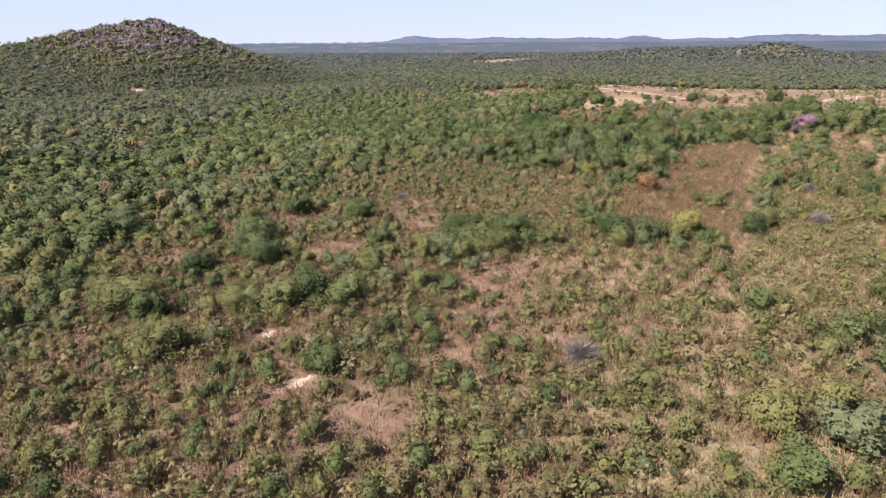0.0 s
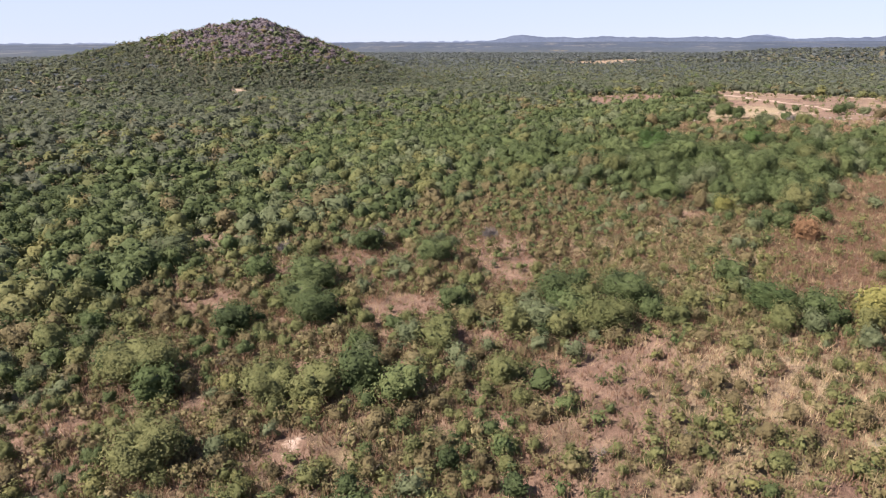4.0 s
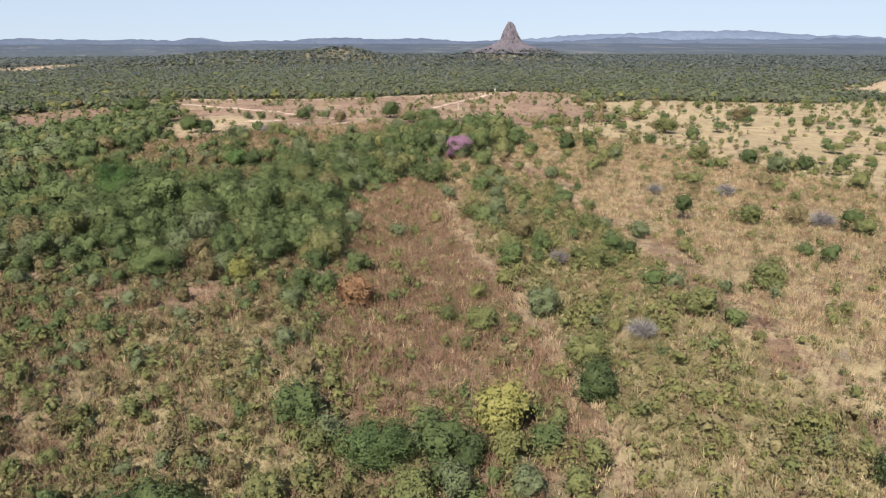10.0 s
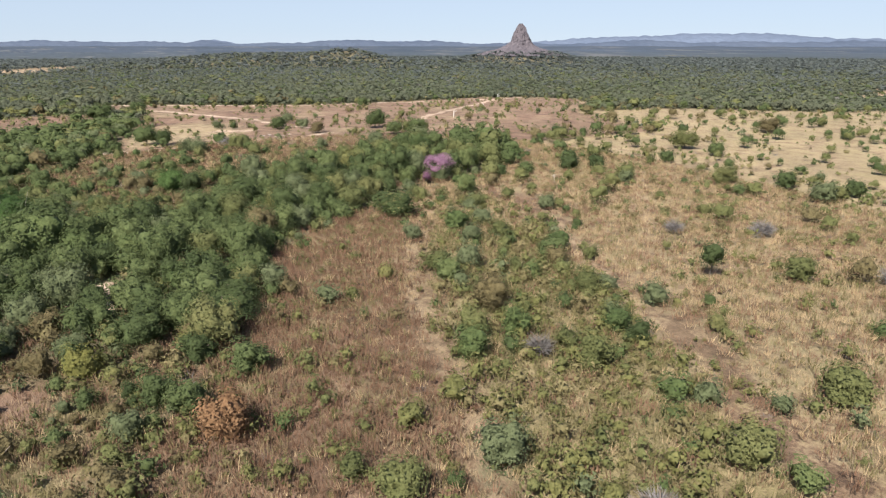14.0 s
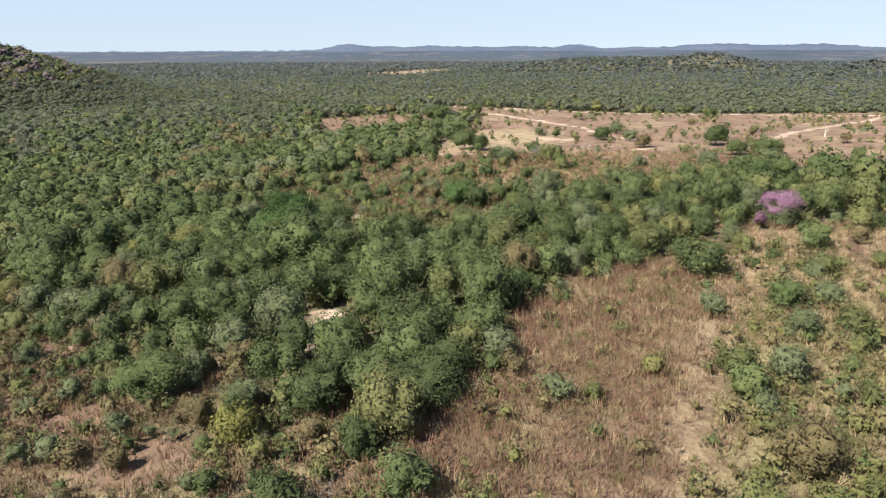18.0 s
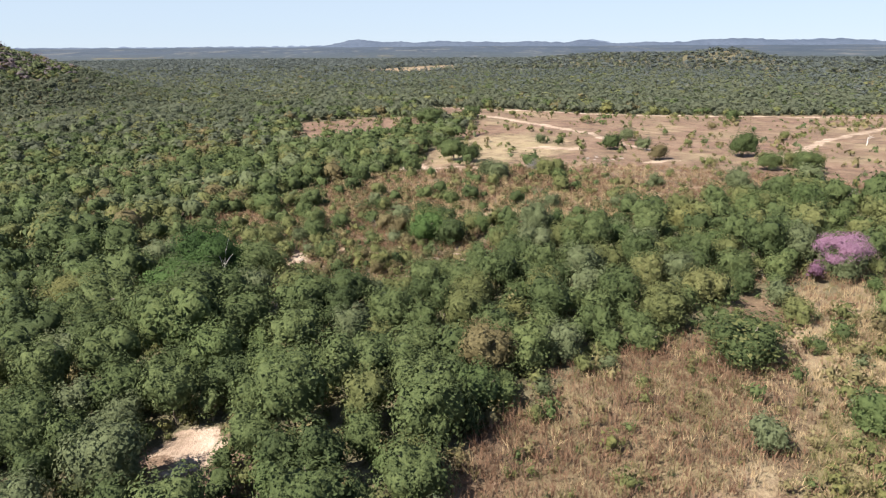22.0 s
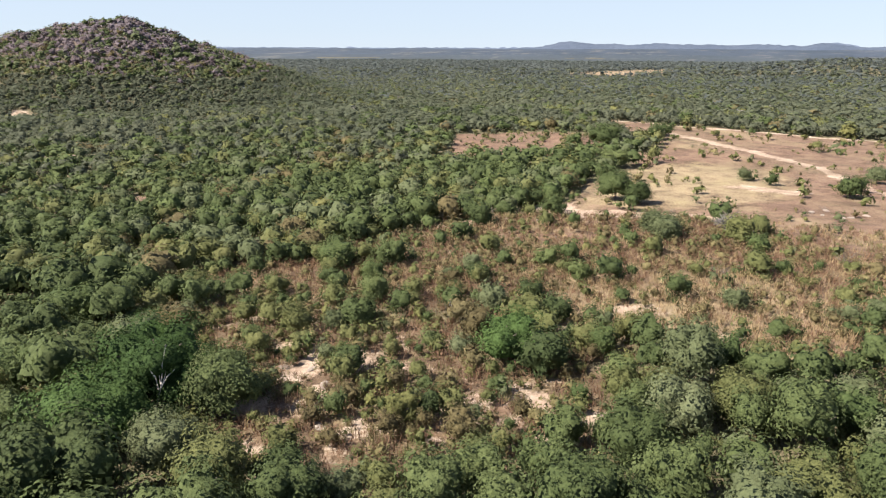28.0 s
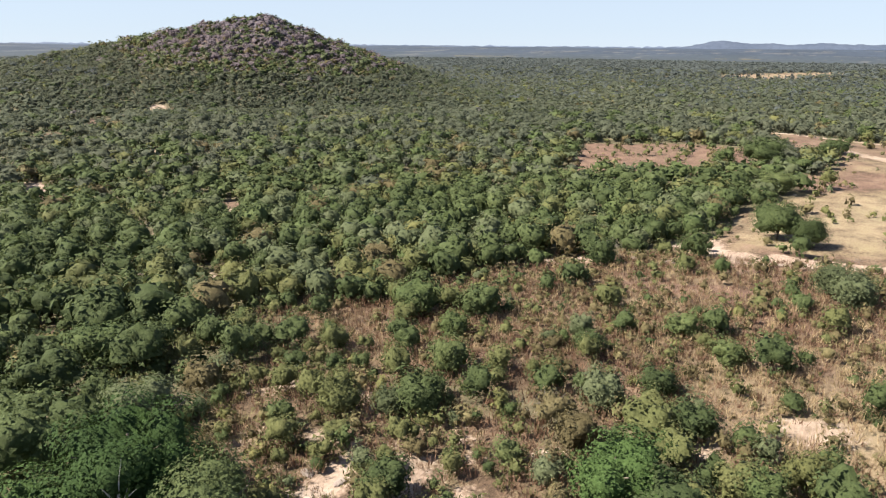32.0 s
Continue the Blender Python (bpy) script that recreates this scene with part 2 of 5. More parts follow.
MAT = {
    "bark": bark_material(),
    "pale": pale_wood_material(),
    "ground": ground_material(),
    "hill_rock": rock_material("hill_rock", (0.050, 0.042, 0.048), (0.098, 0.082, 0.092), (0.165, 0.142, 0.155), 0.45),
    "rock": rock_material("rock", (0.040, 0.037, 0.043), (0.078, 0.069, 0.078), (0.135, 0.119, 0.130), 0.30),
    "stone": rock_material("stone", (0.15, 0.12, 0.10), (0.27, 0.225, 0.19), (0.42, 0.37, 0.32), 0.9),
    "post": rock_material("concrete", (0.50, 0.47, 0.43), (0.62, 0.59, 0.55), (0.75, 0.73, 0.70), 1.5),
    # backdrops: blue-grey haze in the colours, and a glow of their own
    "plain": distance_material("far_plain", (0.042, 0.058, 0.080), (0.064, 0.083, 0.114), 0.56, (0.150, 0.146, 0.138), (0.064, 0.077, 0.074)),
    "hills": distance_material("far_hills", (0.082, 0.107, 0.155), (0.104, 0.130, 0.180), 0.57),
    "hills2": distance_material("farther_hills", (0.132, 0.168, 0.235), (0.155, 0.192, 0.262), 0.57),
}

# ---- plan: lie of the land ----
# Swells of the ground: x, y, height; all 60 m wide.
SWELLS = [(-60, 60, -6.7), (0, 60, 1.5), (60, 80, 0.4), (130, 130, -1.2), (40, 160, 1.3), (-100, 180, -3.9), (110, 260, 3.3),
          (-40, 280, -2.3), (50, 430, 3.7), (-190, 430, 0.2), (250, 300, 4.2), (130, 380, -0.3)]
HILL = (-259.0, 536.0)
PEAK = (690.0, 975.0)


def height(x, y):
    x, y = np.asarray(x, float), np.asarray(y, float)
    z = sum(h * np.exp(-((x - a) ** 2 + (y - b) ** 2) / 7200.0) for a, b, h in SWELLS)
    # the wooded hill: steep towards the clearing, a longer shoulder on its far side
    dx, dy = x - HILL[0], y - HILL[1]
    along = (dx * -0.74 + dy * -0.68)
    across = dx * -0.68 + dy * 0.74
    ridge = np.where(along > 0, np.exp(-(np.abs(along) / 158.0) ** 1.35), np.clip(1 - np.abs(along) / 146.0, 0, 1) ** 1.1)
    knobs = 1 + 0.02 * np.sin(dx * 0.11 + 1.0) * np.sin(dy * 0.09) + 0.025 * np.sin(dx * 0.23) * np.cos(dy * 0.19 + 0.5)
    z = z + 46.5 * ridge * np.clip(1.02 - np.sqrt(across ** 2 + 60.0) / 130.0, 0, 1) ** 1.1 * knobs / 0.95
    # low wooded rises far out, and the skirt of the rock tower
    z = z + 16.0 * np.exp(-(((x - 310) / 180) ** 2 + ((y - 1060) / 160) ** 2)) + 12.0 * np.exp(-(((x - 415) / 45) ** 2 + ((y - 1000) / 60) ** 2))
    z = z + 28.0 * np.exp(-(np.hypot(x - PEAK[0], y - PEAK[1]) / 78) ** 1.5)
    z = z + 0.16 * np.sin(x * 0.21 + 0.4 * np.sin(y * 0.13)) * np.sin(y * 0.18) + 0.10 * np.sin(x * 0.37 + y * 0.29)
    return z


def inside(poly, x, y):
    """Signed distance in metres to a polygon's outline, positive within."""
    x, y = np.asarray(x, float), np.asarray(y, float)
    best, odd = np.full(x.shape, 1e18), np.zeros(x.shape, bool)
    for (ax, ay), (bx, by) in zip(poly, poly[1:] + poly[:1]):
        ex, ey = bx - ax, by - ay
        s = np.clip(((x - ax) * ex + (y - ay) * ey) / (ex * ex + ey * ey + 1e-9), 0, 1)
        best = np.minimum(best, (x - ax - s * ex) ** 2 + (y - ay - s * ey) ** 2)
        if ay != by:
            odd ^= ((ay > y) != (by > y)) & (x < ax + (y - ay) * ex / ey)
    return np.where(odd, 1, -1) * np.sqrt(best)


def along_line(line, x, y):
    """Distance in metres to a line of points."""
    best = np.full(np.shape(x), 1e18)
    for (ax, ay), (bx, by) in zip(line, line[1:]):
        ex, ey = bx - ax, by - ay
        s = np.clip(((x - ax) * ex + (y - ay) * ey) / (ex * ex + ey * ey), 0, 1)
        best = np.minimum(best, (x - ax - s * ex) ** 2 + (y - ay - s * ey) ** 2)
    return np.sqrt(best)


def soft(d, w):
    return np.clip(0.5 + d / (2 * w), 0, 1)


def wobble(x, y, k=1.0, phase=0.0):
    """Smooth unevenness in -1..1, to break outlines."""
    return 0.5 * np.sin(x * 0.31 * k + 1.3 * np.sin(y * 0.17 * k + phase) + phase) * np.cos(y * 0.27 * k + 1.1 * np.sin(x * 0.21 * k)) \
        + 0.3 * np.sin(x * 0.83 * k + phase * 2 + np.sin(y * 0.61 * k)) * np.sin(y * 0.74 * k + 0.7) + 0.2 * np.sin((x + y) * 1.6 * k + phase)


# Open land, cut out of the woods
LOWER_FIELD = [(36, 146), (40, 154), (42, 158), (49, 163), (51, 177), (68, 192), (89, 199), (82, 186), (66, 158), (58, 139), (55, 126),
               (49, 108), (38, 92), (27, 98), (24, 112), (27, 126), (31, 137)]
STRIP = [(90, 202), (92, 209), (104, 208), (106, 194), (95, 160), (88, 143), (82, 126), (72, 106), (62, 84), (34, 58), (24, 70), (38, 94), (49, 110), (56, 127), (65, 150), (74, 170)]
MIXED = [(-46, -120), (40, -120), (40, 92), (28, 98), (25, 112), (28, 126), (32, 137), (35, 146), (36, 153), (26, 157), (21, 165), (8, 168), (-4, 177), (-16, 172), (-44, 148), (-66, 124), (-58, 84)]
SAVANNA = [(96, 212), (114, 213), (127, 219), (136, 229), (142, 242), (146, 254), (176, 252), (208, 250), (222, 306), (262, 300), (360, 268), (470, 250), (470, -60), (300, -200), (70, -200),
           (62, 82), (74, 104), (85, 124), (91, 143), (98, 160), (108, 180), (112, 196)]
CLEARING = [(19, 283), (34, 297), (43, 310), (49, 336), (57, 352), (54, 370), (64, 388), (40, 440), (38, 456), (68, 442), (120, 433), (174, 432), (262, 436),
            (300, 400), (262, 330), (222, 306), (208, 250), (176, 250), (142, 252), (110, 257), (92, 246), (79, 238), (62, 238), (38, 252), (24, 262)]
BROWN_FIELD = [(-2, 251), (6, 262), (19, 283), (40, 299), (68, 303), (93, 272), (90, 246), (79, 238), (62, 238), (38, 246), (20, 243)]
RED_PATCH = [(-6, 402), (20, 408), (43, 408), (46, 370), (24, 360), (4, 357)]
BELT = [(22, 166), (29, 159), (41, 158), (49, 165), (51, 179), (68, 194), (89, 202), (100, 216), (116, 217), (126, 222), (133, 230), (138, 241),
        (138, 250), (110, 254), (92, 243), (79, 236), (62, 236), (44, 238), (38, 222), (30, 208), (12, 205), (-4, 180)]
SANDY_SCRUB = [(6, 246), (20, 243), (44, 241), (58, 238), (60, 222), (48, 211), (38, 207), (25, 210), (15, 217), (8, 232)]
GROVE = [(-14, 188), (26, 190), (31, 205), (15, 216), (9, 232), (-2, 246), (-24, 242), (-30, 214)]
TREE_BAND = [(-24, 78), (-17, 90), (-8, 92), (10, 92), (14, 97), (20, 95), (38, 98), (38, 107), (20, 109), (8, 106), (-6, 106), (-12, 99), (-27, 92)]
STRAW_PATCH = [(43, 326), (52, 348), (72, 362), (92, 346), (84, 318), (68, 307), (50, 308)]
PALE_FIELD = [(-40, 930), (20, 915), (110, 1080), (60, 1150), (-30, 1060)]
EAST_FIELD = [(440, 330), (700, 400), (1000, 520), (1100, 430), (760, 250), (480, 180)]
# bare red earth among the scrub: x, y, half length, half width, turn
RED_SPOTS = [(-40, 121, 12, 5, 20), (-12, 126, 5, 15, 14), (-23, 104, 6, 5, 0), (-9, 95, 5, 4, 0), (-28, 86, 3, 3, 0), (4, 86, 5, 6, 0), (-52, 105, 3, 5, -20),
             (9, 92, 3, 5, 0), (-24, 70, 3, 3, 0), (-18, 57, 5, 3, 30), (22, 68, 4, 3, 0), (11, 66, 3, 2, 0), (-1, 64, 3, 4, 20), (-8, 50, 4, 4, 0),
             (6, 77, 5, 4, 30), (0, 110, 3, 6, 20), (-90, 160, 4, 4, 0), (-70, 135, 5, 3, 0), (-36, 78, 4, 2, 20), (30, 289, 5, 3, 0), (50, 282, 4, 3, 0), (10, 157, 4, 2, 15), (1, 172, 5, 2.5, 0), (20, 150, 4, 3, 0), (33, 173, 2.5, 4, 0), (41, 281, 5, 2.5, 10), (22, 279, 4, 2, 0),
             (-52, 296, 2.6, 8, 43), (-174, 332, 15, 6, 148), (-198, 368, 16, 7, 142), (-131, 424, 15, 6, 129), (-104, 285, 9, 4, 148), (-20, 237, 2.6, 7, 35), (31, 176, 3.5, 5, 60)]
SAND_SPOTS = [(24, 232, 2.0, 1.2, 20), (28, 228, 1.2, 2.6, 25), (31.5, 223.5, 0.9, 3.6, 35), (30, 178, 2.0, 3.2, 60), (27, 219, 1.2, 2.2, 10), (30, 211, 1.5, 2, 0), (33, 230, 1, 2, 30), (39, 230, 1.2, 1.8, 20), (35, 211, 1.2, 1.8, 0), (52, 225, 1.2, 2.2, 20), (57, 224, 1.4, 1.2, 0), (67, 243, 2.2, 1.3, 0), (59.5, 249, 3.0, 2.2, 15), (52, 243, 1.6, 1.2, 0), (30, 171, 1.4, 2, 0), (2, 173, 1.8, 0.8, 0),
              (-43, 258, 3, 2, 0), (-31, 255, 4, 1.6, 0), (-23, 261, 3, 1.5, 0), (-105, 284, 7, 3, 148), (-48, 273, 5, 2, 130), (-82, 279, 5, 1.6, 140), (-49, 293, 1.2, 4, 43), (-211, 409, 6, 5, 0), (-5, 265, 5, 2, 20),
              (27, 290, 5, 1.6, 30), (-18, 58, 2, 1.3, 30), (-24, 71, 1.2, 1, 0), (-120, 330, 7, 4, 0), (-106, 338, 6, 3, 0), (-87, 161, 3, 4, 0), (43, 305, 4, 3, 50),
              (52, 300, 9, 2.5, 0), (66, 301, 8, 2, -10), (84, 330, 8, 2, -20), (107, 301, 5, 1.6, 10)]
# worn tracks: pale grass or bare sand
GRASS_TRACKS = [[(26, 56), (36, 84), (46, 106), (57, 130), (65, 158), (82, 188), (94, 206)], [(124, 209), (115, 196), (108, 181), (96, 160), (88, 142), (80, 122)],
                [(150, 200), (128, 176), (112, 160)], [(98, 210), (124, 212), (148, 200)]]
SAND_TRACKS = [[(38, 455), (68, 440), (120, 431), (174, 432), (256, 417)], [(64, 418), (88, 387), (101, 366), (106, 337), (112, 322)],
               [(136, 300), (150, 316), (168, 339), (195, 362), (233, 394), (256, 417), (300, 425)]]


def spots(rows, x, y, grow=1.0):
    best = np.full(np.shape(x), -9.0)
    for a, b, p, q, turn in rows:
        c, s = math.cos(radians(turn)), math.sin(radians(turn))
        u, v = (x - a) * c + (y - b) * s, -(x - a) * s + (y - b) * c
        best = np.maximum(best, 1 - np.sqrt((u / (p * grow)) ** 2 + (v / (q * grow)) ** 2))
    return best


def cover(x, y):
    """What grows and lies where, each from 0 to 1."""
    x, y = np.asarray(x, float), np.asarray(y, float)
    w = 2.5 * wobble(x, y)
    z = {}
    field = soft(inside(LOWER_FIELD, x, y) + w, 2)
    strip = soft(inside(STRIP, x, y) + w, 3)
    mixed = np.maximum(soft(inside(MIXED, x, y) + 2 * w, 6), 0.8 * soft(inside(SANDY_SCRUB, x, y) + w, 3))
    sav = soft(inside(SAVANNA, x, y) + w, 3)
    clear = soft(inside(CLEARING, x, y) + w, 2.5)
    brown = soft(inside(BROWN_FIELD, x, y) + w, 3)
    redp = soft(inside(RED_PATCH, x, y) + w, 2.5)
    pale = soft(inside(PALE_FIELD, x, y), 15)
    east = soft(inside(EAST_FIELD, x, y), 30)
    z["belt"] = soft(inside(BELT, x, y) + w, 2) * (1 - clear) * (1 - field) * (1 - 0.9 * mixed)
    z["band"] = soft(inside(TREE_BAND, x, y) + w, 2)
    z["open"] = np.maximum.reduce([field, sav, clear, brown, redp, pale, east])
    z["field"], z["strip"], z["mixed"], z["sav"], z["clear"], z["brown"] = field, strip, mixed, sav, clear * (1 - brown), brown
    reds = np.clip(0.5 + 1.1 * spots(RED_SPOTS, x, y, 1.1) + 0.4 * wobble(x, y, 2.2, 1.0), 0, 1)
    z["red"] = np.maximum(reds, 1.0 * redp)
    sunny = soft(x - 11 + 10 * soft(y - 104, 4), 7) * soft(152 - y, 8)   # the thin, yellowed scrub east of the red earth
    patch = np.clip(0.5 + 0.7 * wobble(x, y, 0.33, 8.0) + 0.4 * wobble(x, y, 0.95, 4.4), 0, 1)
    straw_patch = soft(inside(STRAW_PATCH, x, y) + w, 5)
    z["red"] = np.maximum.reduce([z["red"], 0.82 * z["clear"] * soft(x - 40, 20) * (1 - straw_patch) * (0.45 + 0.7 * patch), 0.66 * brown * (0.45 + 0.6 * patch), (0.42 + 0.22 * soft(146 - y, 10)) * field * (0.5 + 0.6 * patch), 0.52 * mixed * (1 - 0.55 * sunny) * (0.45 + 0.8 * patch)])
    sands = np.clip(0.5 + 1.2 * spots(SAND_SPOTS, x, y, 1.15) + 0.4 * wobble(x, y, 3.0, 2.0), 0, 1)
    sands = np.maximum(sands, np.clip(0.36 * soft(inside(SANDY_SCRUB, x, y), 3) + 0.5 * wobble(x, y, 2.4, 6.0) - 0.05, 0, 0.6) * (inside(SANDY_SCRUB, x, y) > -4))
    for line in SAND_TRACKS:
        sands = np.maximum(sands, 1.1 * soft(1.5 - along_line(line, x, y) + 0.3 * wobble(x, y, 2), 1.0))
    z["sand"] = sands
    z["bare"] = np.maximum(np.clip(2.5 * spots(SAND_SPOTS, x, y, 1.2), 0, 1), np.clip(2.5 * spots(RED_SPOTS, x, y, 1.1), 0, 1))
    z["bare"] = np.maximum(z["bare"], 0.95 * redp)
    z["glade"] = np.maximum(z["bare"], np.clip(2.5 * spots(SAND_SPOTS + RED_SPOTS, x, y, 1.5), 0, 1))
    lea = soft(1 - np.hypot((x - 20) / 13, (y - 87) / 9) + 0.15 * w, 0.5)   # a lea of dry grass in the sunny scrub
    z["lea"] = lea
    north = strip * soft(y - 174, 10) * soft(x - 80, 6)   # its upper end is mostly pale grass
    z["north"] = north
    straw = np.maximum.reduce([0.74 * north, 0.60 * lea, 0.72 * straw_patch * (0.7 + 0.4 * patch), 0.60 * sav, 0.42 * strip, 0.26 * mixed * sunny, 0.75 * brown * soft(x - 46, 8) * soft(266 - y, 8), 0.74 * soft(x - 138 + 6 * w, 50) * sav, 0.56 * z["clear"] * soft(y - 270, 20) * (1.2 - 0.8 * patch), 0.45 * brown * (1 - 0.6 * patch), 0.06 * field * (1 - patch), 0.55 * pale, 0.8 * east])
    for line in GRASS_TRACKS:
        straw = np.maximum(straw, 0.66 * soft(1.1 - along_line(line, x, y) + 0.8 * wobble(x, y, 1.5), 1.3))
    z["dry"], z["sunny"] = straw, sunny
    z["track"] = np.zeros_like(x)
    for line in GRASS_TRACKS + SAND_TRACKS:
        z["track"] = np.maximum(z["track"], (0.8 if line in SAND_TRACKS else 0.5) * soft(1.4 - along_line(line, x, y), 1.0))
    z["weed"] = np.clip(np.maximum.reduce([0.74 * strip * (1 - field) * (1 - 0.55 * north), 0.34 * mixed + 0.16 * mixed * sunny, 0.36 * field, 0.26 * brown, 0.38 * sav, 0.26 * clear]) + 0.16 * wobble(x, y, 0.6, 3.0), 0, 1) * (1 - z["track"]) * (1 - 0.5 * lea)
    seam = soft(inside(STRIP, x, y) + 7, 3) * soft(x - 52, 6) * soft(208 - y, 6)   # the strip runs right up to the savanna
    z["wood"] = np.clip(1 - np.maximum.reduce([z["open"], strip, 0.8 * mixed, seam]), 0, 1)
    top = np.exp(-((x - HILL[0] - 6) ** 2 + (y - HILL[1] + 8) ** 2) / 1900.0)
    z["rock"] = np.clip(1.1 * top + 0.75 * np.exp(-((x - HILL[0]) ** 2 + (y - HILL[1]) ** 2) / 5200.0) + 0.25 * wobble(x, y, 0.5, 5.0) * (top > 0.05), 0, 1)
    return z


def part(name, mesh, material, parent, label=""):
    ob = new(name, mesh)
    if material and not mesh.materials:
        mesh.materials.append(material)
    ob.parent = parent
    return tagged(ob, label)


def quick_mesh(name, verts, faces, smooth=False, **values):
    """A mesh from arrays: verts (n, 3), faces (m, k); values are numbers per point."""
    verts, faces = np.asarray(verts, np.float32), np.asarray(faces, np.int32)
    m, k = faces.shape
    me = bpy.data.meshes.new(name)
    me.vertices.add(len(verts))
    me.vertices.foreach_set("co", verts.ravel())
    me.loops.add(m * k)
    me.loops.foreach_set("vertex_index", faces.ravel())
    me.polygons.add(m)
    me.polygons.foreach_set("loop_start", np.arange(0, m * k, k, dtype=np.int32))
    me.polygons.foreach_set("loop_total", np.full(m, k, np.int32))
    me.polygons.foreach_set("use_smooth", np.full(m, smooth, bool))
    for key, v in values.items():
        me.attributes.new(key, "FLOAT", "POINT").data.foreach_set("value", np.asarray(v, np.float32))
    me.update(calc_edges=True)
    return me


# ---- ground ----
def lines(lo, hi, step, far, growth):
    mid = np.arange(lo, hi + step, step)
    out = [step]
    while sum(out) < far:
        out.append(out[-1] * growth)
    run = np.cumsum(out)
    return np.r_[(lo - run)[::-1], mid, mid[-1] + run]


gx, gy = lines(-80.0, 230.0, 2.0, 4640.0, 1.08), lines(40.0, 440.0, 2.0, 4400.0, 1.08)
X, Y = np.meshgrid(gx, gy)
nx, ny = len(gx), len(gy)
cells = (np.arange(ny - 1)[:, None] * nx + np.arange(nx - 1)[None]).ravel()
zone = cover(X.ravel(), Y.ravel())
ground = new("ground", quick_mesh("ground", np.c_[X.ravel(), Y.ravel(), height(X, Y).ravel()], np.c_[cells, cells + 1, cells + nx + 1, cells + nx], True,
                                  **{k: zone[k] for k in ("dry", "weed", "wood", "red", "sand", "rock")}))
ground.data.materials.append(MAT["ground"])
tagged(ground, "red-brown dry grassland and bush floor with bare earth patches", "ground", kind="structure")


# ---- distance: plain and hill ranges, haze painted into their colours ----
def ring(name, label, rows, material, steps=720):
    """A band of far country from bearing -85 to 85 degrees; rows of a distance and the height there by bearing."""
    a = np.radians(np.linspace(-85, 85, steps))
    verts = np.concatenate([np.c_[np.sin(a) * d, np.cos(a) * d, [rise(math.degrees(t)) for t in a]] for d, rise in rows])
    f = np.array([(r * steps + i, r * steps + i + 1, (r + 1) * steps + i + 1, (r + 1) * steps + i) for r in range(len(rows) - 1) for i in range(steps - 1)])
    ob = new(name, quick_mesh(name, verts, f, True))
    ob.data.materials.append(material)
    return tagged(ob, label, "distant hills", kind="structure")


def hill_rows(near, far, crest, base=-30.0):
    return [(near, lambda deg: base), (near * 0.5 + far * 0.5, lambda deg: base + (crest(deg) - base) * 0.7), (far, crest), (far + 60, lambda deg: base)]


def swell(d, level, tall):
    """One low wooded fold of the plain."""
    return (d, lambda deg: level + tall * (noise.noise((deg * 0.16, d * 0.01, 0)) + 0.6 * noise.noise((deg * 0.7, d * 0.02, 4)) + 0.35 * noise.noise((deg * 2.6, d * 0.03, 7))))


def crest_near(deg):
    h = 18 + 6 * noise.noise((deg * 0.21, 3.1, 0)) + 4 * noise.noise((deg * 0.9, 1.1, 0)) + 7.0 * noise.noise((deg * 1.9, 4.1, 0)) + 3.5 * noise.noise((deg * 4.6, 6.1, 0))
    for at, wide, tall in ((-6.0, 1.7, 34), (-2.8, 2.2, 24), (0.8, 1.8, 26), (4.2, 2.2, 20), (8.0, 2.2, 26), (12.0, 1.5, 30), (16, 2, 14), (20.5, 2.6, 20), (24, 2.6, 26), (29, 3.0, 26), (36, 2.5, 18), (45, 4, 30), (53, 4, 24), (61, 4, 26)):
        h += tall * math.exp(-((deg - at) / wide) ** 2)
    return h


def crest_far(deg):
    h = 20 + 5 * noise.noise((deg * 0.3, 7.7, 0)) + 6 * noise.noise((deg * 1.3, 2.2, 0)) + 8.0 * noise.noise((deg * 2.4, 9.2, 0)) + 3.5 * noise.noise((deg * 6.0, 3.2, 0))
    for at, wide, tall in ((12.0, 1.6, 34), (23.5, 5, 22), (29.5, 3, 20), (37, 3, 16), (41.5, 2.6, 34), (45.0, 2.4, 30), (49.0, 2.6, 32), (49.5, 6.5, 30), (56, 5, 22), (54, 3.2, 30), (61.5, 4, 26), (-3, 6, 10)):
        h += tall * math.exp(-((deg - at) / wide) ** 2)
    return h


def crest_plain(deg):
    return 15 + 3 * noise.noise((deg * 0.4, 5.5, 0)) + 1.5 * noise.noise((deg * 2.0, 8.5, 0))


PLAIN = [(1380, lambda deg: -3.0), swell(1520, 0.0, 1.5), swell(1680, -1.0, 1.5), swell(1850, 3.0, 3.0), swell(2080, 0.5, 2.0), swell(2300, 5.0, 4.0), swell(2600, 2.5, 3.0), swell(2900, 8.0, 5.0),
         swell(3250, 6.0, 3.0), swell(3650, 11.0, 5.0), (4250, crest_plain)]
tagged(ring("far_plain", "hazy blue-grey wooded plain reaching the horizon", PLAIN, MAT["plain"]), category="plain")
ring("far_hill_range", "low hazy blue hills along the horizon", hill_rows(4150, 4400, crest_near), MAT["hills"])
ring("farthest_hill_range", "hills at the horizon, paled blue by painted haze", hill_rows(4480, 4700, crest_far), MAT["hills2"])


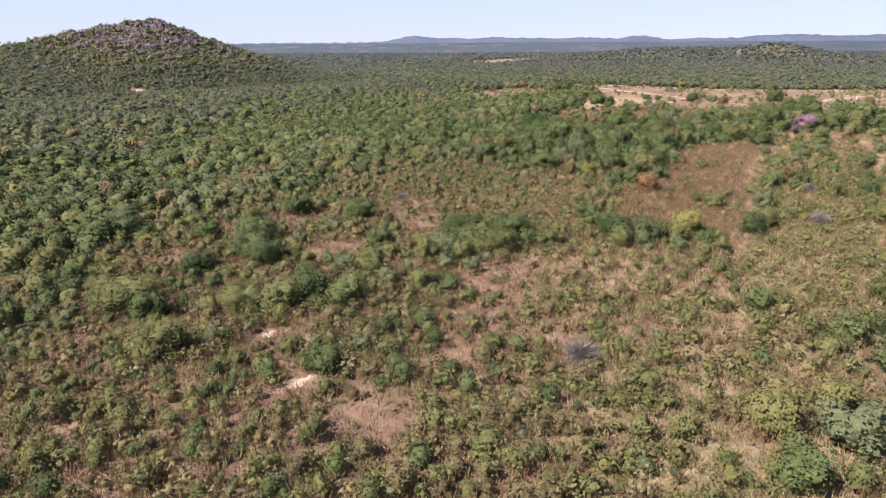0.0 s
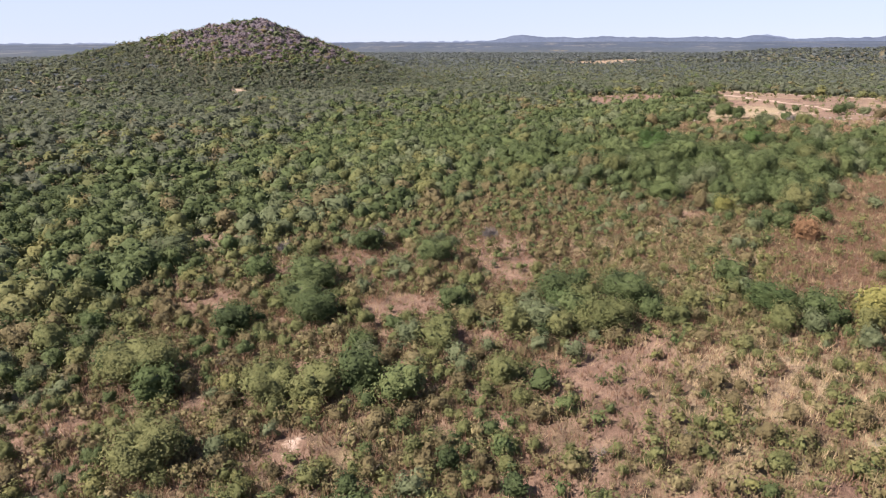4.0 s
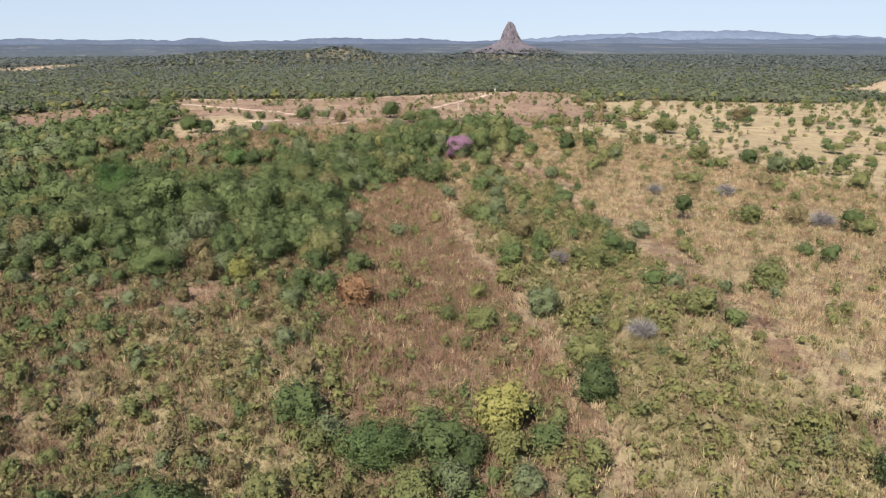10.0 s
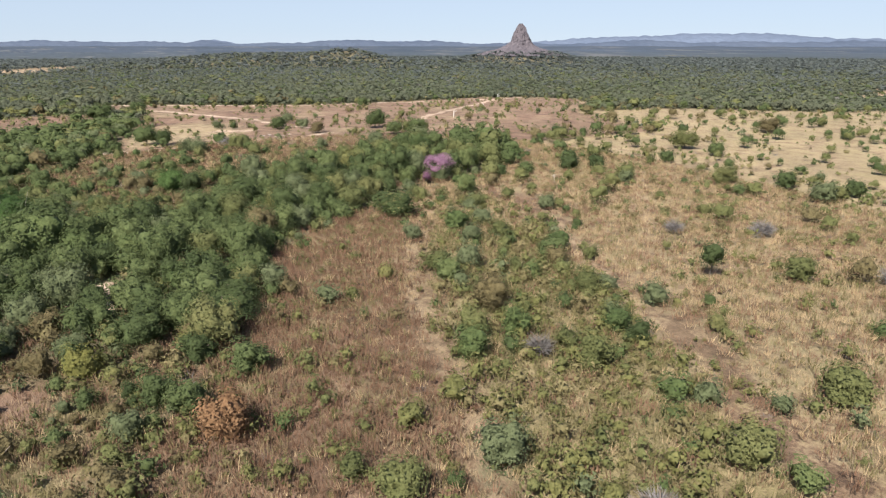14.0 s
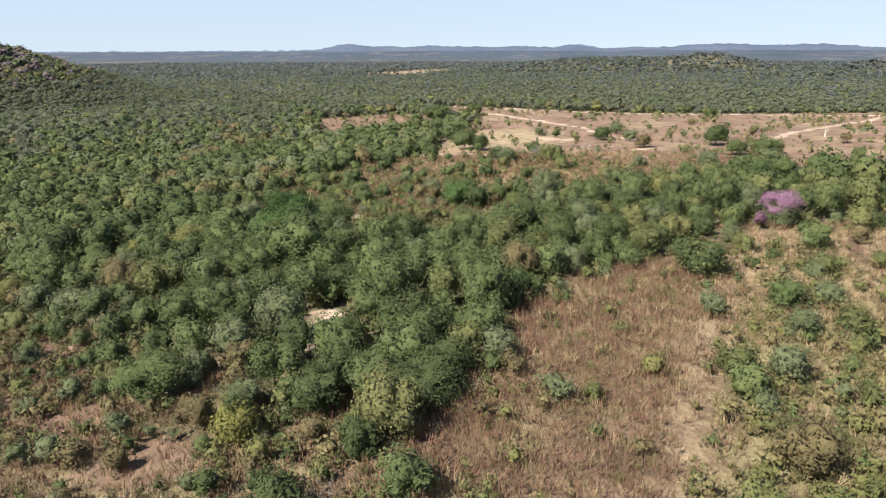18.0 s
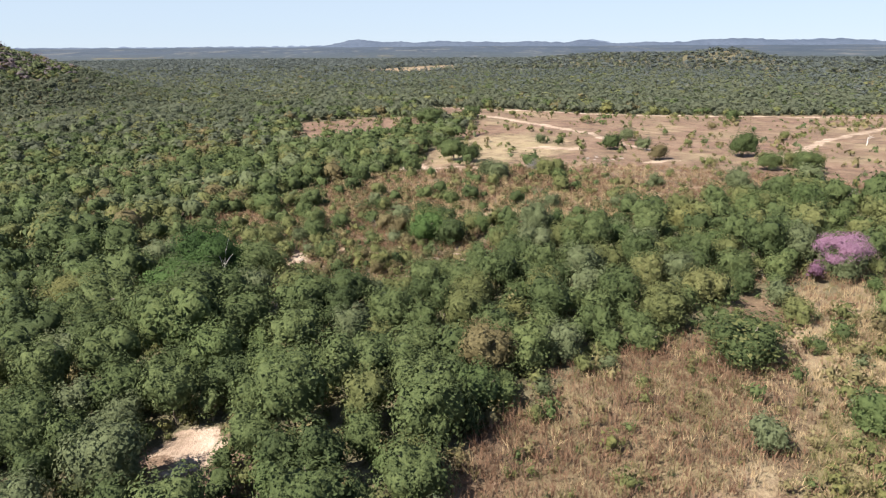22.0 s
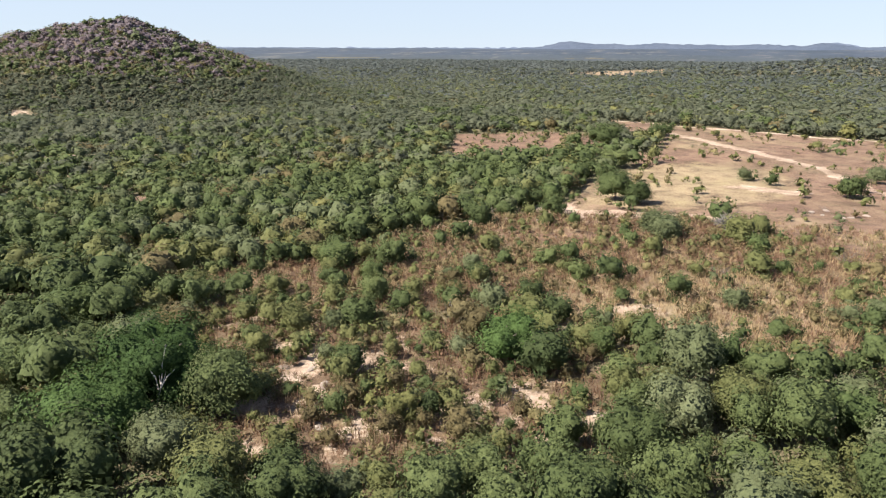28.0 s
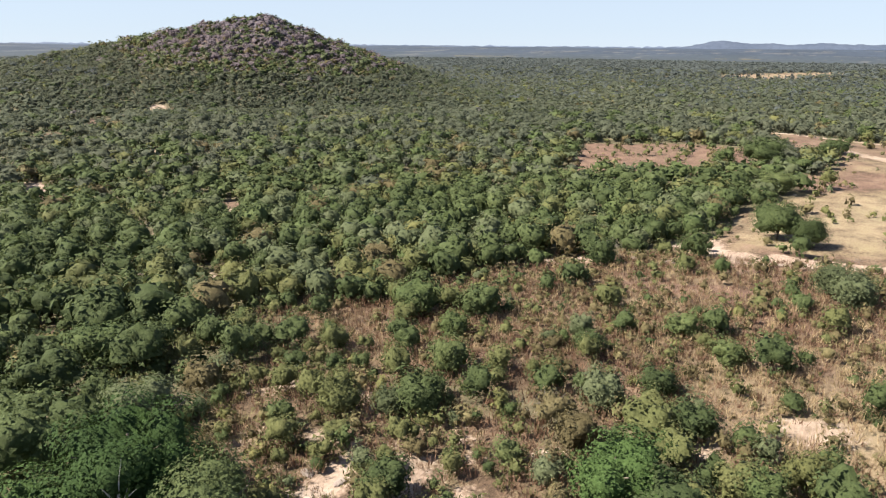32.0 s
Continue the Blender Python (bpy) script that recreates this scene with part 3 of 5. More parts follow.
# ---- plants: shapes ----
def leaf_cards(centres, normals, size, rng, ratio=0.62):
    """One pointed, slightly folded leaf spray at each centre, square to its normal."""
    n = len(centres)
    normals = normals / np.linalg.norm(normals, axis=1, keepdims=True)
    side = np.cross(normals, rng.normal(size=(n, 3)))
    side /= np.linalg.norm(side, axis=1, keepdims=True) + 1e-9
    other = np.cross(normals, side)
    s = (size * (0.5 + 0.95 * rng.random(n) ** 1.25))[:, None]
    lift = normals * s * 0.18
    quad = np.stack([centres + side * s, centres + other * s * ratio + lift, centres - side * s, centres - other * s * ratio + lift], 1)
    return quad


def leaf_points(centres, normals, size, rng, ratio=0.8):
    """The same as single pointed leaves, for plants by the thousand."""
    quad = leaf_cards(centres, normals, size, rng, ratio)
    foot, lift = quad[:, 2], quad[:, 1] - quad[:, 3]
    return np.stack([quad[:, 0], foot + 0.5 * lift, foot - 0.5 * lift], 1)


def lobe_set(rng, lobes, spread):
    """Middles and radii of a crown's lobes, for a crown one metre in radius."""
    turn = 2.4 * np.arange(lobes) + rng.uniform(-0.5, 0.5, lobes)
    level = np.linspace(-0.55, 0.62, lobes) + rng.uniform(-0.08, 0.08, lobes)
    wide = np.sqrt(1 - level ** 2) * rng.uniform(0.38, 0.80, lobes) * spread / 0.55
    return np.c_[np.cos(turn) * wide, np.sin(turn) * wide, level], rng.uniform(0.30, 0.55, lobes) * max((14 / lobes) ** 0.35, 0.65)


def crown_cards(count, size, seed, lobes=9, tall=0.8, low=-0.8, spread=0.55, ragged=0.5, up=0.45, shell=0.55):
    """Leaf sprays of a crown one metre in radius round the origin: several lobes with gaps between them."""
    rng = np.random.default_rng(seed)
    mids, radii = lobe_set(rng, lobes, spread)
    mids = mids * (1, 1, tall)
    share = radii ** 2 / (radii ** 2).sum()
    pick = rng.choice(lobes, count, p=share)
    out = rng.normal(size=(count, 3))
    out /= np.linalg.norm(out, axis=1, keepdims=True)
    out[:, 2] = np.where(out[:, 2] < low, -out[:, 2], out[:, 2])
    r = radii[pick] * rng.uniform(shell, 1.30, count) ** 0.7
    pos = mids[pick] + out * r[:, None] * (1, 1, tall)
    facing = out + 0.5 * pos + 0.6 * ragged * rng.normal(size=(count, 3)) + (0, 0, up)
    return leaf_points(pos, facing, size, rng)


def ball(cuts):
    """Points and triangles of an even ball one metre in radius."""
    bm = bmesh.new()
    bmesh.ops.create_icosphere(bm, subdivisions=cuts, radius=1.0)
    bm.verts.ensure_lookup_table()
    got = np.array([v.co[:] for v in bm.verts]), np.array([[v.index for v in f.verts] for f in bm.faces])
    bm.free()
    return got


BALLS = {k: ball(k) for k in (1, 2, 3)}


def crown_core(seed, lobes, tall, spread, cuts, shrink=0.86, floor=-0.45, rough=0.0):
    """The close mass of twigs and leaves inside a crown, swelling into each of its lobes."""
    rng = np.random.default_rng(seed)
    mids, radii = lobe_set(rng, lobes, spread)
    ways, faces = BALLS[cuts]
    along = ways @ mids.T
    inner = along ** 2 - (mids ** 2).sum(1)[None] + radii[None] ** 2
    reach = np.where(inner > 0, along + np.sqrt(np.maximum(inner, 0)), 0).max(1)
    reach = np.clip(reach, 0.42, None) * (1 + rough * rng.uniform(-1, 1, len(ways)))
    verts = ways * (shrink * reach)[:, None] * (1, 1, tall)
    faces = faces[verts[faces].mean(1)[:, 2] > floor]   # open below, where the trunk enters
    used, flat = np.unique(faces, return_inverse=True)
    return verts[used], flat.reshape(faces.shape)


def whole_crown(leaves, core=None):
    """Leaves and core as one set of points and triangles."""
    verts, faces = leaves.reshape(-1, 3), np.arange(leaves.shape[0] * 3).reshape(-1, 3)
    if core is not None:
        faces = np.concatenate([faces, core[1] + len(verts)])
        verts = np.concatenate([verts, core[0]])
    return verts, faces


def twig_cards(count, seed):
    """Bare grey twigs: thin slivers fanning up and out."""
    rng = np.random.default_rng(seed)
    way = rng.normal(size=(count, 3)) * (1, 1, 0.6)
    way[:, 2] = np.abs(way[:, 2]) + 0.25
    way /= np.linalg.norm(way, axis=1, keepdims=True)
    start = way * rng.uniform(0.05, 0.6, (count, 1)) * (1, 1, 0.8)
    start[:, 2] -= 0.5
    bent = way + 0.5 * rng.normal(size=(count, 3))
    bent /= np.linalg.norm(bent, axis=1, keepdims=True)
    length = rng.uniform(0.25, 0.6, (count, 1))
    side = np.cross(bent, rng.normal(size=(count, 3)))
    side /= np.linalg.norm(side, axis=1, keepdims=True)
    w = 0.011
    return np.stack([start - side * w, start + side * w, start + bent * length + side * w * 0.4, start + bent * length - side * w * 0.4], 1)


def tube(points, radii, sides=6):
    """Verts and quads of a tapered limb through points."""
    verts, faces = [], []
    for k, (p, r) in enumerate(zip(points, radii)):
        p = Vector(p)
        ahead = Vector(points[min(k + 1, len(points) - 1)]) - Vector(points[max(k - 1, 0)])
        q = ahead.to_track_quat("Z", "Y")
        for i in range(sides):
            a = 2 * math.pi * i / sides
            verts.append(p + q @ Vector((math.cos(a) * r, math.sin(a) * r, 0)))
    for k in range(len(points) - 1):
        for i in range(sides):
            j = (i + 1) % sides
            faces.append((k * sides + i, k * sides + j, (k + 1) * sides + j, (k + 1) * sides + i))
    return verts, faces


def trunk_mesh(name, seed, limbs=5, thick=0.055, fork=0.42, reach=0.62, sides=4):
    """A crooked trunk with limbs, for a plant one metre high whose crown is one metre in radius and sits at 0.6 m."""
    rng = random.Random(seed)
    verts, faces = [], []

    def grow(points, radii):
        v, f = tube(points, radii, sides)
        faces.extend(tuple(i + len(verts) for i in q) for q in f)
        verts.extend(v)

    bend = [(rng.uniform(-0.05, 0.05), rng.uniform(-0.05, 0.05)) for _ in range(3)]
    stem = [(0, 0, -0.12), (bend[0][0], bend[0][1], fork * 0.5), (bend[1][0] * 1.5, bend[1][1] * 1.5, fork), (bend[2][0] * 3, bend[2][1] * 3, 0.72)]
    grow(stem, [thick * 1.25, thick, thick * 0.8, thick * 0.3])
    for k in range(limbs):
        a = 2 * math.pi * (k + rng.random() * 0.7) / limbs
        far = reach * rng.uniform(0.7, 1.1)
        z0 = fork * rng.uniform(0.75, 1.1)
        base = (bend[1][0] * 1.5 * z0 / fork, bend[1][1] * 1.5 * z0 / fork, z0)
        knee = (math.cos(a) * far * 0.45, math.sin(a) * far * 0.45, z0 + 0.13 + rng.uniform(-0.03, 0.05))
        tip = (math.cos(a + 0.3) * far, math.sin(a + 0.3) * far, z0 + rng.uniform(0.2, 0.42))
        grow([base, knee, tip], [thick * 0.6, thick * 0.42, thick * 0.14])
    me = quick_mesh(name, [tuple(v) for v in verts], faces, True)
    return me


def card_mesh(name, quads):
    k = quads.shape[1]
    return quick_mesh(name, quads.reshape(-1, 3), np.arange(len(quads) * k).reshape(-1, k))


def crown_mesh(name, count, size, seed, lobes, tall, low=-0.8, spread=0.55, ragged=0.35, cuts=3, shrink=0.84):
    leaves = crown_cards(count, size, seed, lobes, tall, low, spread, ragged, up=0.2, shell=0.78)
    return quick_mesh(name, *whole_crown(leaves, crown_core(seed, lobes, tall, spread, cuts, shrink, rough=0.12)), True)


# Crown shapes by size: small shrub, tree, large tree; leaves stay about 0.2 m long.
CROWNS = {
    "small": [crown_mesh("crown_small", 640, 0.072, 10 + k, 10, 0.95, ragged=0.4, cuts=2, shrink=0.69) for k in range(6)],
    "tree": [crown_mesh("crown_tree", 1600, 0.054, 30 + k, 14, 1.0, cuts=3, shrink=0.73) for k in range(6)],
    "broad": [crown_mesh("crown_broad", 3000, 0.042, 40 + k, 18, 1.0, spread=0.57, shrink=0.74) for k in range(5)],
    "large": [crown_mesh("crown_large", 6200, 0.030, 50 + k, 25, 1.0, spread=0.58, shrink=0.75) for k in range(3)],
    "round": [crown_mesh("crown_round", 6000, 0.029, 70 + k, 26, 0.95, low=-0.5, spread=0.56, shrink=0.75) for k in range(3)],
    "dome": [crown_mesh("crown_dome", 8000, 0.025, 60 + k, 26, 0.8, low=-0.3, spread=0.62, shrink=0.75) for k in range(2)],
    "sparse": [card_mesh("crown_sparse", crown_cards(420, 0.060, 80 + k, 14, 0.9, ragged=0.9)) for k in range(3)],
    "twigs": [card_mesh("twigs", twig_cards(1100, 90 + k)) for k in range(3)],
}
TRUNKS = [trunk_mesh("trunk", 7 + k) for k in range(5)]


def plant(name, x, y, r, h, shape, leaf, label, category, group="", seed=0, bark="bark", second=None):
    """A tree or shrub: an Empty at its foot, a trunk with limbs and a crown."""
    rng = random.Random(seed * 7919 + int(x * 13) + int(y * 29))
    foot = new(name)
    z = float(height(x, y))
    foot.matrix_world = Matrix.LocRotScale((x, y, z), Euler((0, 0, rng.uniform(0, 6.28))), None)
    tagged(foot, label, category, group)
    trunk = part("trunk", TRUNKS[rng.randrange(len(TRUNKS))], None, foot)
    trunk.scale = (max(r, 0.7), max(r, 0.7), h)
    data = CROWNS[shape][rng.randrange(len(CROWNS[shape]))]
    if not trunk.data.materials:
        trunk.data.materials.append(MAT["bark"])
    deep = min(r * 1.05, h * 0.56)
    crown = part("bare_crown" if shape == "twigs" else "crown", data, None, foot)
    crown.location, crown.scale = (0, 0, h - deep * 0.92), (r, r, deep)
    if second and second[0] == "sage":   # flowers on the upper half alone
        crown.location, crown.scale = (0, 0, h - deep * 0.76), (r * 0.93, r * 0.93, deep * 0.84)
    if not data.materials:
        data.materials.append(None)
    crown.material_slots[0].link = "OBJECT"
    crown.material_slots[0].material = PLANT_MAT[leaf]
    if second:
        leafy = second[0] == "sage"
        lower = part("lower_crown", CROWNS["round" if leafy else "sparse"][rng.randrange(3)], None, foot, second[1])
        lower.location, lower.scale = (0, 0, h - deep * (1.16 if leafy else 1.15)), (r, r, deep * 0.85)
        if not lower.data.materials:
            lower.data.materials.append(None)
        lower.material_slots[0].link = "OBJECT"
        lower.material_slots[0].material = PLANT_MAT[second[0]]
    return foot


# ---- plants that stand out, each at its place ----
TAKEN = []


def stand(name, x, y, r, h, shape, leaf, label, category="tree", group="", **more):
    TAKEN.append((x, y, r))
    return plant(name, x, y, r, h, shape, leaf, label, category, group, seed=len(TAKEN), **more)


stand("trumpet_tree", 101.5, 213, 3.7, 6.8, "dome", "pink", "flowering trumpet tree with a round mauve-pink crown", second=("sage", "grey-green leafy lower half of the crown"))
stand("trumpet_tree", 97.3, 210.8, 1.2, 3.0, "small", "pink", "small pink flowering tree beside the larger one")
TAKEN.append((96.8, 205.5, 6.0))   # open grass before the flowering trees
stand("dry_tree", 36, 134.5, 2.5, 4.2, "tree", "rust", "small tree with rust-brown dried leaves in brown grass")
stand("lone_tree", 104.5, 141.5, 1.9, 5.6, "tree", "dark", "small round-crowned tree on a bare trunk in dry grass")
stand("round_tree", 86.5, 112, 2.6, 3.8, "tree", "olive", "low olive tree in dry grass")
stand("round_tree", 130, 308, 4.2, 7.0, "round", "dark", "large dark round tree in the red clearing")
stand("spreading_tree", 126, 285, 3.2, 4.4, "round", "dark", "low spreading green tree at the clearing's edge")
stand("spreading_tree", 132, 280, 3.4, 5.6, "round", "dark", "broad green tree at the clearing's edge")
stand("twin_tree", 53.5, 313, 4.4, 6.6, "round", "dark", "dark rounded tree at the edge of the clearing", group="twin trees")
stand("twin_tree", 58.0, 310, 3.2, 5.2, "round", "dark", "smaller dark rounded tree beside a larger one", group="twin trees")
stand("broad_tree", 18.6, 217.5, 5.2, 8.8, "dome", "lush", "broad tall green tree above the gallery wood")
stand("broad_tree", 18.4, 210.6, 5.0, 7.2, "dome", "lush", "broad green tree with a sunlit flat crown")
stand("broad_tree", 25.5, 218, 3.8, 6.4, "round", "dark", "broad dark green tree above the gallery wood")
stand("broad_tree", 11.5, 203, 4.6, 7.6, "round", "dark", "dark tall tree in the gallery wood")
stand("yellow_tree", 26.5, 152, 2.1, 3.6, "tree", "lemon", "yellow-green rounded tree at the wood's edge")
stand("yellow_tree", 35, 102.5, 2.8, 5.2, "tree", "lemon", "yellow-green small tree among scrub")
stand("yellow_tree", -3, 205, 2.2, 4.0, "tree", "lemon", "yellow-green small tree in the wood")
stand("umbrella_tree", 16.5, 160, 3.6, 5.0, "dome", "bright", "flat-crowned green tree casting a dark shadow")
stand("spreading_tree", 41.5, 158.5, 4.0, 4.6, "dome", "dark", "broad dark tree at the edge of the brown field")
stand("spreading_tree", 36.5, 161, 3.0, 4.2, "large", "dark", "dark green tree at the edge of the brown field")
stand("spreading_tree", 43.0, 162, 3.2, 4.4, "large", "dark", "dark spreading tree at the wood's edge")
stand("round_tree", 41, 144.5, 2.4, 3.4, "tree", "dark", "dark rounded shrub casting a shadow on brown grass")
stand("spreading_tree", 80, 190.5, 4.6, 5.4, "sparse", "olive", "open-crowned grey-green tree with a pale trunk", second=("olive", "thin grey-green foliage"))
stand("spreading_tree", 79.5, 190, 3.8, 5.0, "large", "dark", "dark grey-green tree beside the grass track")
stand("round_tree", 24, 104, 3.3, 4.2, "large", "bright", "dense bright green tree among scrub")
stand("round_tree", 5, 98, 3.4, 4.6, "large", "olive", "olive rounded tree among red earth")
stand("round_tree", 1.0, 99.5, 2.8, 4.4, "tree", "dark", "dark rounded tree among red earth")
stand("round_tree", -6, 95.5, 2.3, 3.9, "tree", "olive", "small olive tree beside red earth")
stand("round_tree", -14.5, 91.5, 2.7, 4.3, "tree", "olive", "rounded olive tree beside red earth")
stand("round_tree", -21, 82, 3.0, 4.6, "tree", "dark", "dark rounded tree in the scrub")
stand("round_tree", -37, 103, 3.6, 4.8, "large", "dark", "dark broad tree in the scrub")
stand("round_tree", 48, 233, 3.6, 5.6, "large", "lush", "rich green leafy tree in the scrub")
stand("round_tree", 51.5, 231, 2.8, 4.6, "tree", "dark", "green leafy tree in the scrub")
stand("round_tree", 29, 238.5, 2.6, 4.0, "tree", "dark", "dark green tree beside pale sand")
stand("round_tree", 141, 215, 2.6, 4.4, "tree", "dark", "dark round tree at the edge of the savanna")
stand("round_tree", 142, 196, 2.5, 4.2, "tree", "olive", "olive tree at the edge of the savanna")
stand("round_tree", 24, 255, 2.0, 3.4, "tree", "bright", "single green tree in the brown field")
stand("round_tree", -14, 265, 2.0, 3.6, "tree", "dark", "single dark green tree in the brown field")
for x, y, r in ((131, 152, 2.6), (125, 127, 3.0), (68, 133.5, 2.1), (-36, 134.5, 2.2), (-15, 135, 1.9), (59, 109, 2.2), (75, 287, 2.4), (-51, 128, 2.0), (118, 160, 2.2), (13, 60, 2.4), (73, 288.5, 3.0)):
    stand("leafless_shrub", x, y, r, r * 1.75, "twigs", "grey", "pale grey leafless shrub", "shrub", "leafless shrubs")
# plants that can be told apart: x, y, crown radius
DARK_WEST = [
    (169, 253, 2.6), (136, 209, 2.5), (145, 209, 2.1), (117, 211, 1.7), (124, 210, 2.0), (168, 207, 2.0), (190, 209, 2.5), (179, 196, 1.5), (154, 174, 1.6),
    (170, 174, 2.5), (177, 162, 2.4), (185, 157, 2.4), (268, 242, 2.2), (258, 211, 1.8), (209, 251, 1.8), (49, 119, 0.8), (59, 108, 1.3), (-33, 99, 3.2),
    (-24, 91, 1.7), (-22, 84, 2.2), (-15, 103, 2.3), (10, 101, 1.8), (29, 102, 2.2), (21, 114, 2.2), (-52, 83, 2.5), (-2, 83, 1.6), (-35, 128, 2.8),
]
DARK_EAST = [
    (-22, 122, 3.1), (-43, 95, 2.6), (43, 297, 2.4), (31, 288, 2.5), (24, 262, 2.7), (39, 256, 1.7), (38, 247, 1.6), (47, 250, 1.8), (33, 227, 1.9),
    (46, 383, 5.1), (61, 399, 3.3), (51, 244, 1.8), (55, 244, 1.3), (52, 190, 2.7), (86, 336, 1.5), (99, 325, 2.8), (169, 408, 2.9), (63, 410, 3.2),
    (44, 191, 2.0), (48, 187, 1.9), (33, 105, 4.2), (7, 105, 3.3), (-1, 106, 3.4), (-38, 110, 4.1), (-14, 60, 2.1),
]
OLIVE = [
    (162, 207, 1.5), (190, 220, 3.9), (161, 183, 3.1), (133, 166, 1.6), (95, 156, 1.3), (115, 135, 2.2), (95, 188, 1.7), (45, 120, 1.8), (43, 124, 1.3),
    (86, 112, 2.4), (70, 110, 2.3), (41, 117, 0.9), (2, 97, 2.0), (25, 100, 1.2), (-25, 79, 2.6), (-6, 84, 1.9), (-45, 126, 1.9), (32, 249, 1.6),
    (23, 235, 2.1), (55, 237, 1.7), (72, 162, 1.9), (133, 288, 2.3), (139, 288, 1.8), (74, 282, 2.7), (101, 279, 1.0), (115, 292, 1.3), (159, 345, 1.7),
    (-30, 79, 3.1), (-47, 81, 4.0), (-36, 66, 3.4),
]
SAGE = [
    (185, 175, 1.4), (165, 162, 2.8), (90, 138, 1.7), (139, 193, 1.9), (75, 118, 1.4), (80, 114, 1.1), (-14, 91, 2.2), (-3, 97, 2.4), (-1, 108, 2.4),
    (22, 109, 1.6), (-70, 121, 3.7), (63, 282, 2.6), (54, 157, 1.6), (94, 188, 2.7), (81, 340, 1.7), (109, 345, 2.4), (108, 323, 2.0), (126, 267, 2.8),
    (62, 285, 3.2), (94, 266, 1.9), (109, 262, 2.7), (12, 58, 2.3), (32, 44, 2.7),
]
BRIGHT = [
    (94, 162, 1.9), (105, 118, 1.4), (73, 120, 1.6), (71, 106, 1.4), (51, 111, 0.8), (-49, 114, 2.5), (-16, 80, 2.6), (-43, 78, 2.5), (60, 283, 2.2),
    (52, 259, 1.8), (16, 260, 3.0), (37, 380, 2.7), (51, 350, 3.4), (39, 235, 1.2), (71, 157, 2.0), (85, 178, 2.1), (55, 183, 1.6), (76, 276, 1.7),
    (50, 385, 5.4), (36, 184, 1.8), (15, 195, 2.2), (35, 72, 1.7), (26, 39, 2.1),
]
YELLOW = [
    (50, 128, 1.3), (70, 102, 0.8), (64, 102, 0.8), (55, 129, 1.6), (58, 112, 0.9), (59, 240, 1.9), (64, 162, 1.2), (57, 157, 1.1), (3, 212, 3.1),
    (39, 195, 0.9), (25, 185, 1.4), (33, 49, 2.0), (27, 47, 2.4),
]
BROWN = [
    (244, 230, 3.7), (106, 303, 2.4), (149, 378, 1.6), (35, 190, 1.6),
]
WORDS = {
    "dark": "dark green rounded", "olive": "olive-green rounded", "sage": "grey-green open-crowned", "bright": "fresh green leafy", "yellow": "yellow-green leafy", "brown": "brown half-dry",
}
for leaf, rows in (("dark", DARK_WEST), ("dark", DARK_EAST), ("olive", OLIVE), ("sage", SAGE), ("bright", BRIGHT), ("yellow", YELLOW), ("brown", BROWN)):
    for x, y, r in rows:
        if any((x - a) ** 2 + (y - b) ** 2 < (0.5 * (r + q)) ** 2 for a, b, q in TAKEN):
            continue
        sort = "shrub" if r < 1.9 else "tree"
        where = " in open dry grass" if cover(np.array([x]), np.array([y]))["open"][0] > 0.5 else " in the bush"
        stand(sort, x, y, r * 1.12, r * (1.55 if r < 3 else 1.35) + 0.4, "small" if r < 1.7 else "tree" if r < 3.1 else "large", leaf, WORDS[leaf] + " " + sort + where, sort, sort + "s that stand out")


# ---- plants by the thousand ----
WAY = [(3, -4), (0, 32), (1, 55), (21, 78), (36, 92), (42, 100), (52, 137), (58, 162), (57, 188)]


def sector(x, y):
    """Land that lies before the flight line, with a margin."""
    keep = np.zeros(np.shape(x), bool)
    for (a, b), left, right in (((3, -4), -50, 36), ((0, 32), -50, 30), ((1, 55), -30, 70), ((30, 86), -30, 70), ((42, 100), -42, 40), ((57, 188), -66, 40)):
        t = np.degrees(np.arctan2(x - a, y - b))
        keep |= (t > left) & (t < right)
    return keep | (along_line(WAY, x, y) < 60)


def behind(x, y):
    """Land that the flight leaves behind or below."""
    return (y < 28) | (y < 0.55 * x + 15) & (x < 150) | (y < 18 - 0.5 * x)


def free_of_things(x, y):
    ok = np.ones(len(x), bool)
    for a, b, r in TAKEN:
        ok &= (x - a) ** 2 + (y - b) ** 2 > (0.72 * r + 0.25 * max(r - 2.4, 0) + 0.3) ** 2
    return ok


def scatter(spacing, lo, hi, seed):
    """Jittered sites of one spacing, lo to hi metres from the flight line."""
    rng = np.random.default_rng(seed)
    x0, x1, y0, y1 = max(-60 - hi, -1500), min(60 + hi, 1500), -70, min(200 + hi, 1600)
    x, y = np.meshgrid(np.arange(x0, x1, spacing), np.arange(y0, y1, spacing))
    x = (x + rng.uniform(-0.5, 0.5, x.shape) * spacing).ravel()
    y = (y + rng.uniform(-0.5, 0.5, y.shape) * spacing).ravel()
    d = along_line(WAY, x, y)
    ok = (d >= lo) & (d < hi) & sector(x, y)
    return x[ok], y[ok], d[ok], rng


def proto(count, size, seed, lobes, cuts=2, shrink=0.8, ragged=0.5, up=0.45, floor=-0.3, rough=0.0):
    """A plant's crown for the plants by the thousand."""
    leaves = crown_cards(count, size, seed, lobes, 0.95, ragged=ragged, up=up, shell=0.68)
    return whole_crown(leaves, crown_core(seed, lobes, 0.95, 0.55, cuts, shrink, floor, rough) if cuts else None)


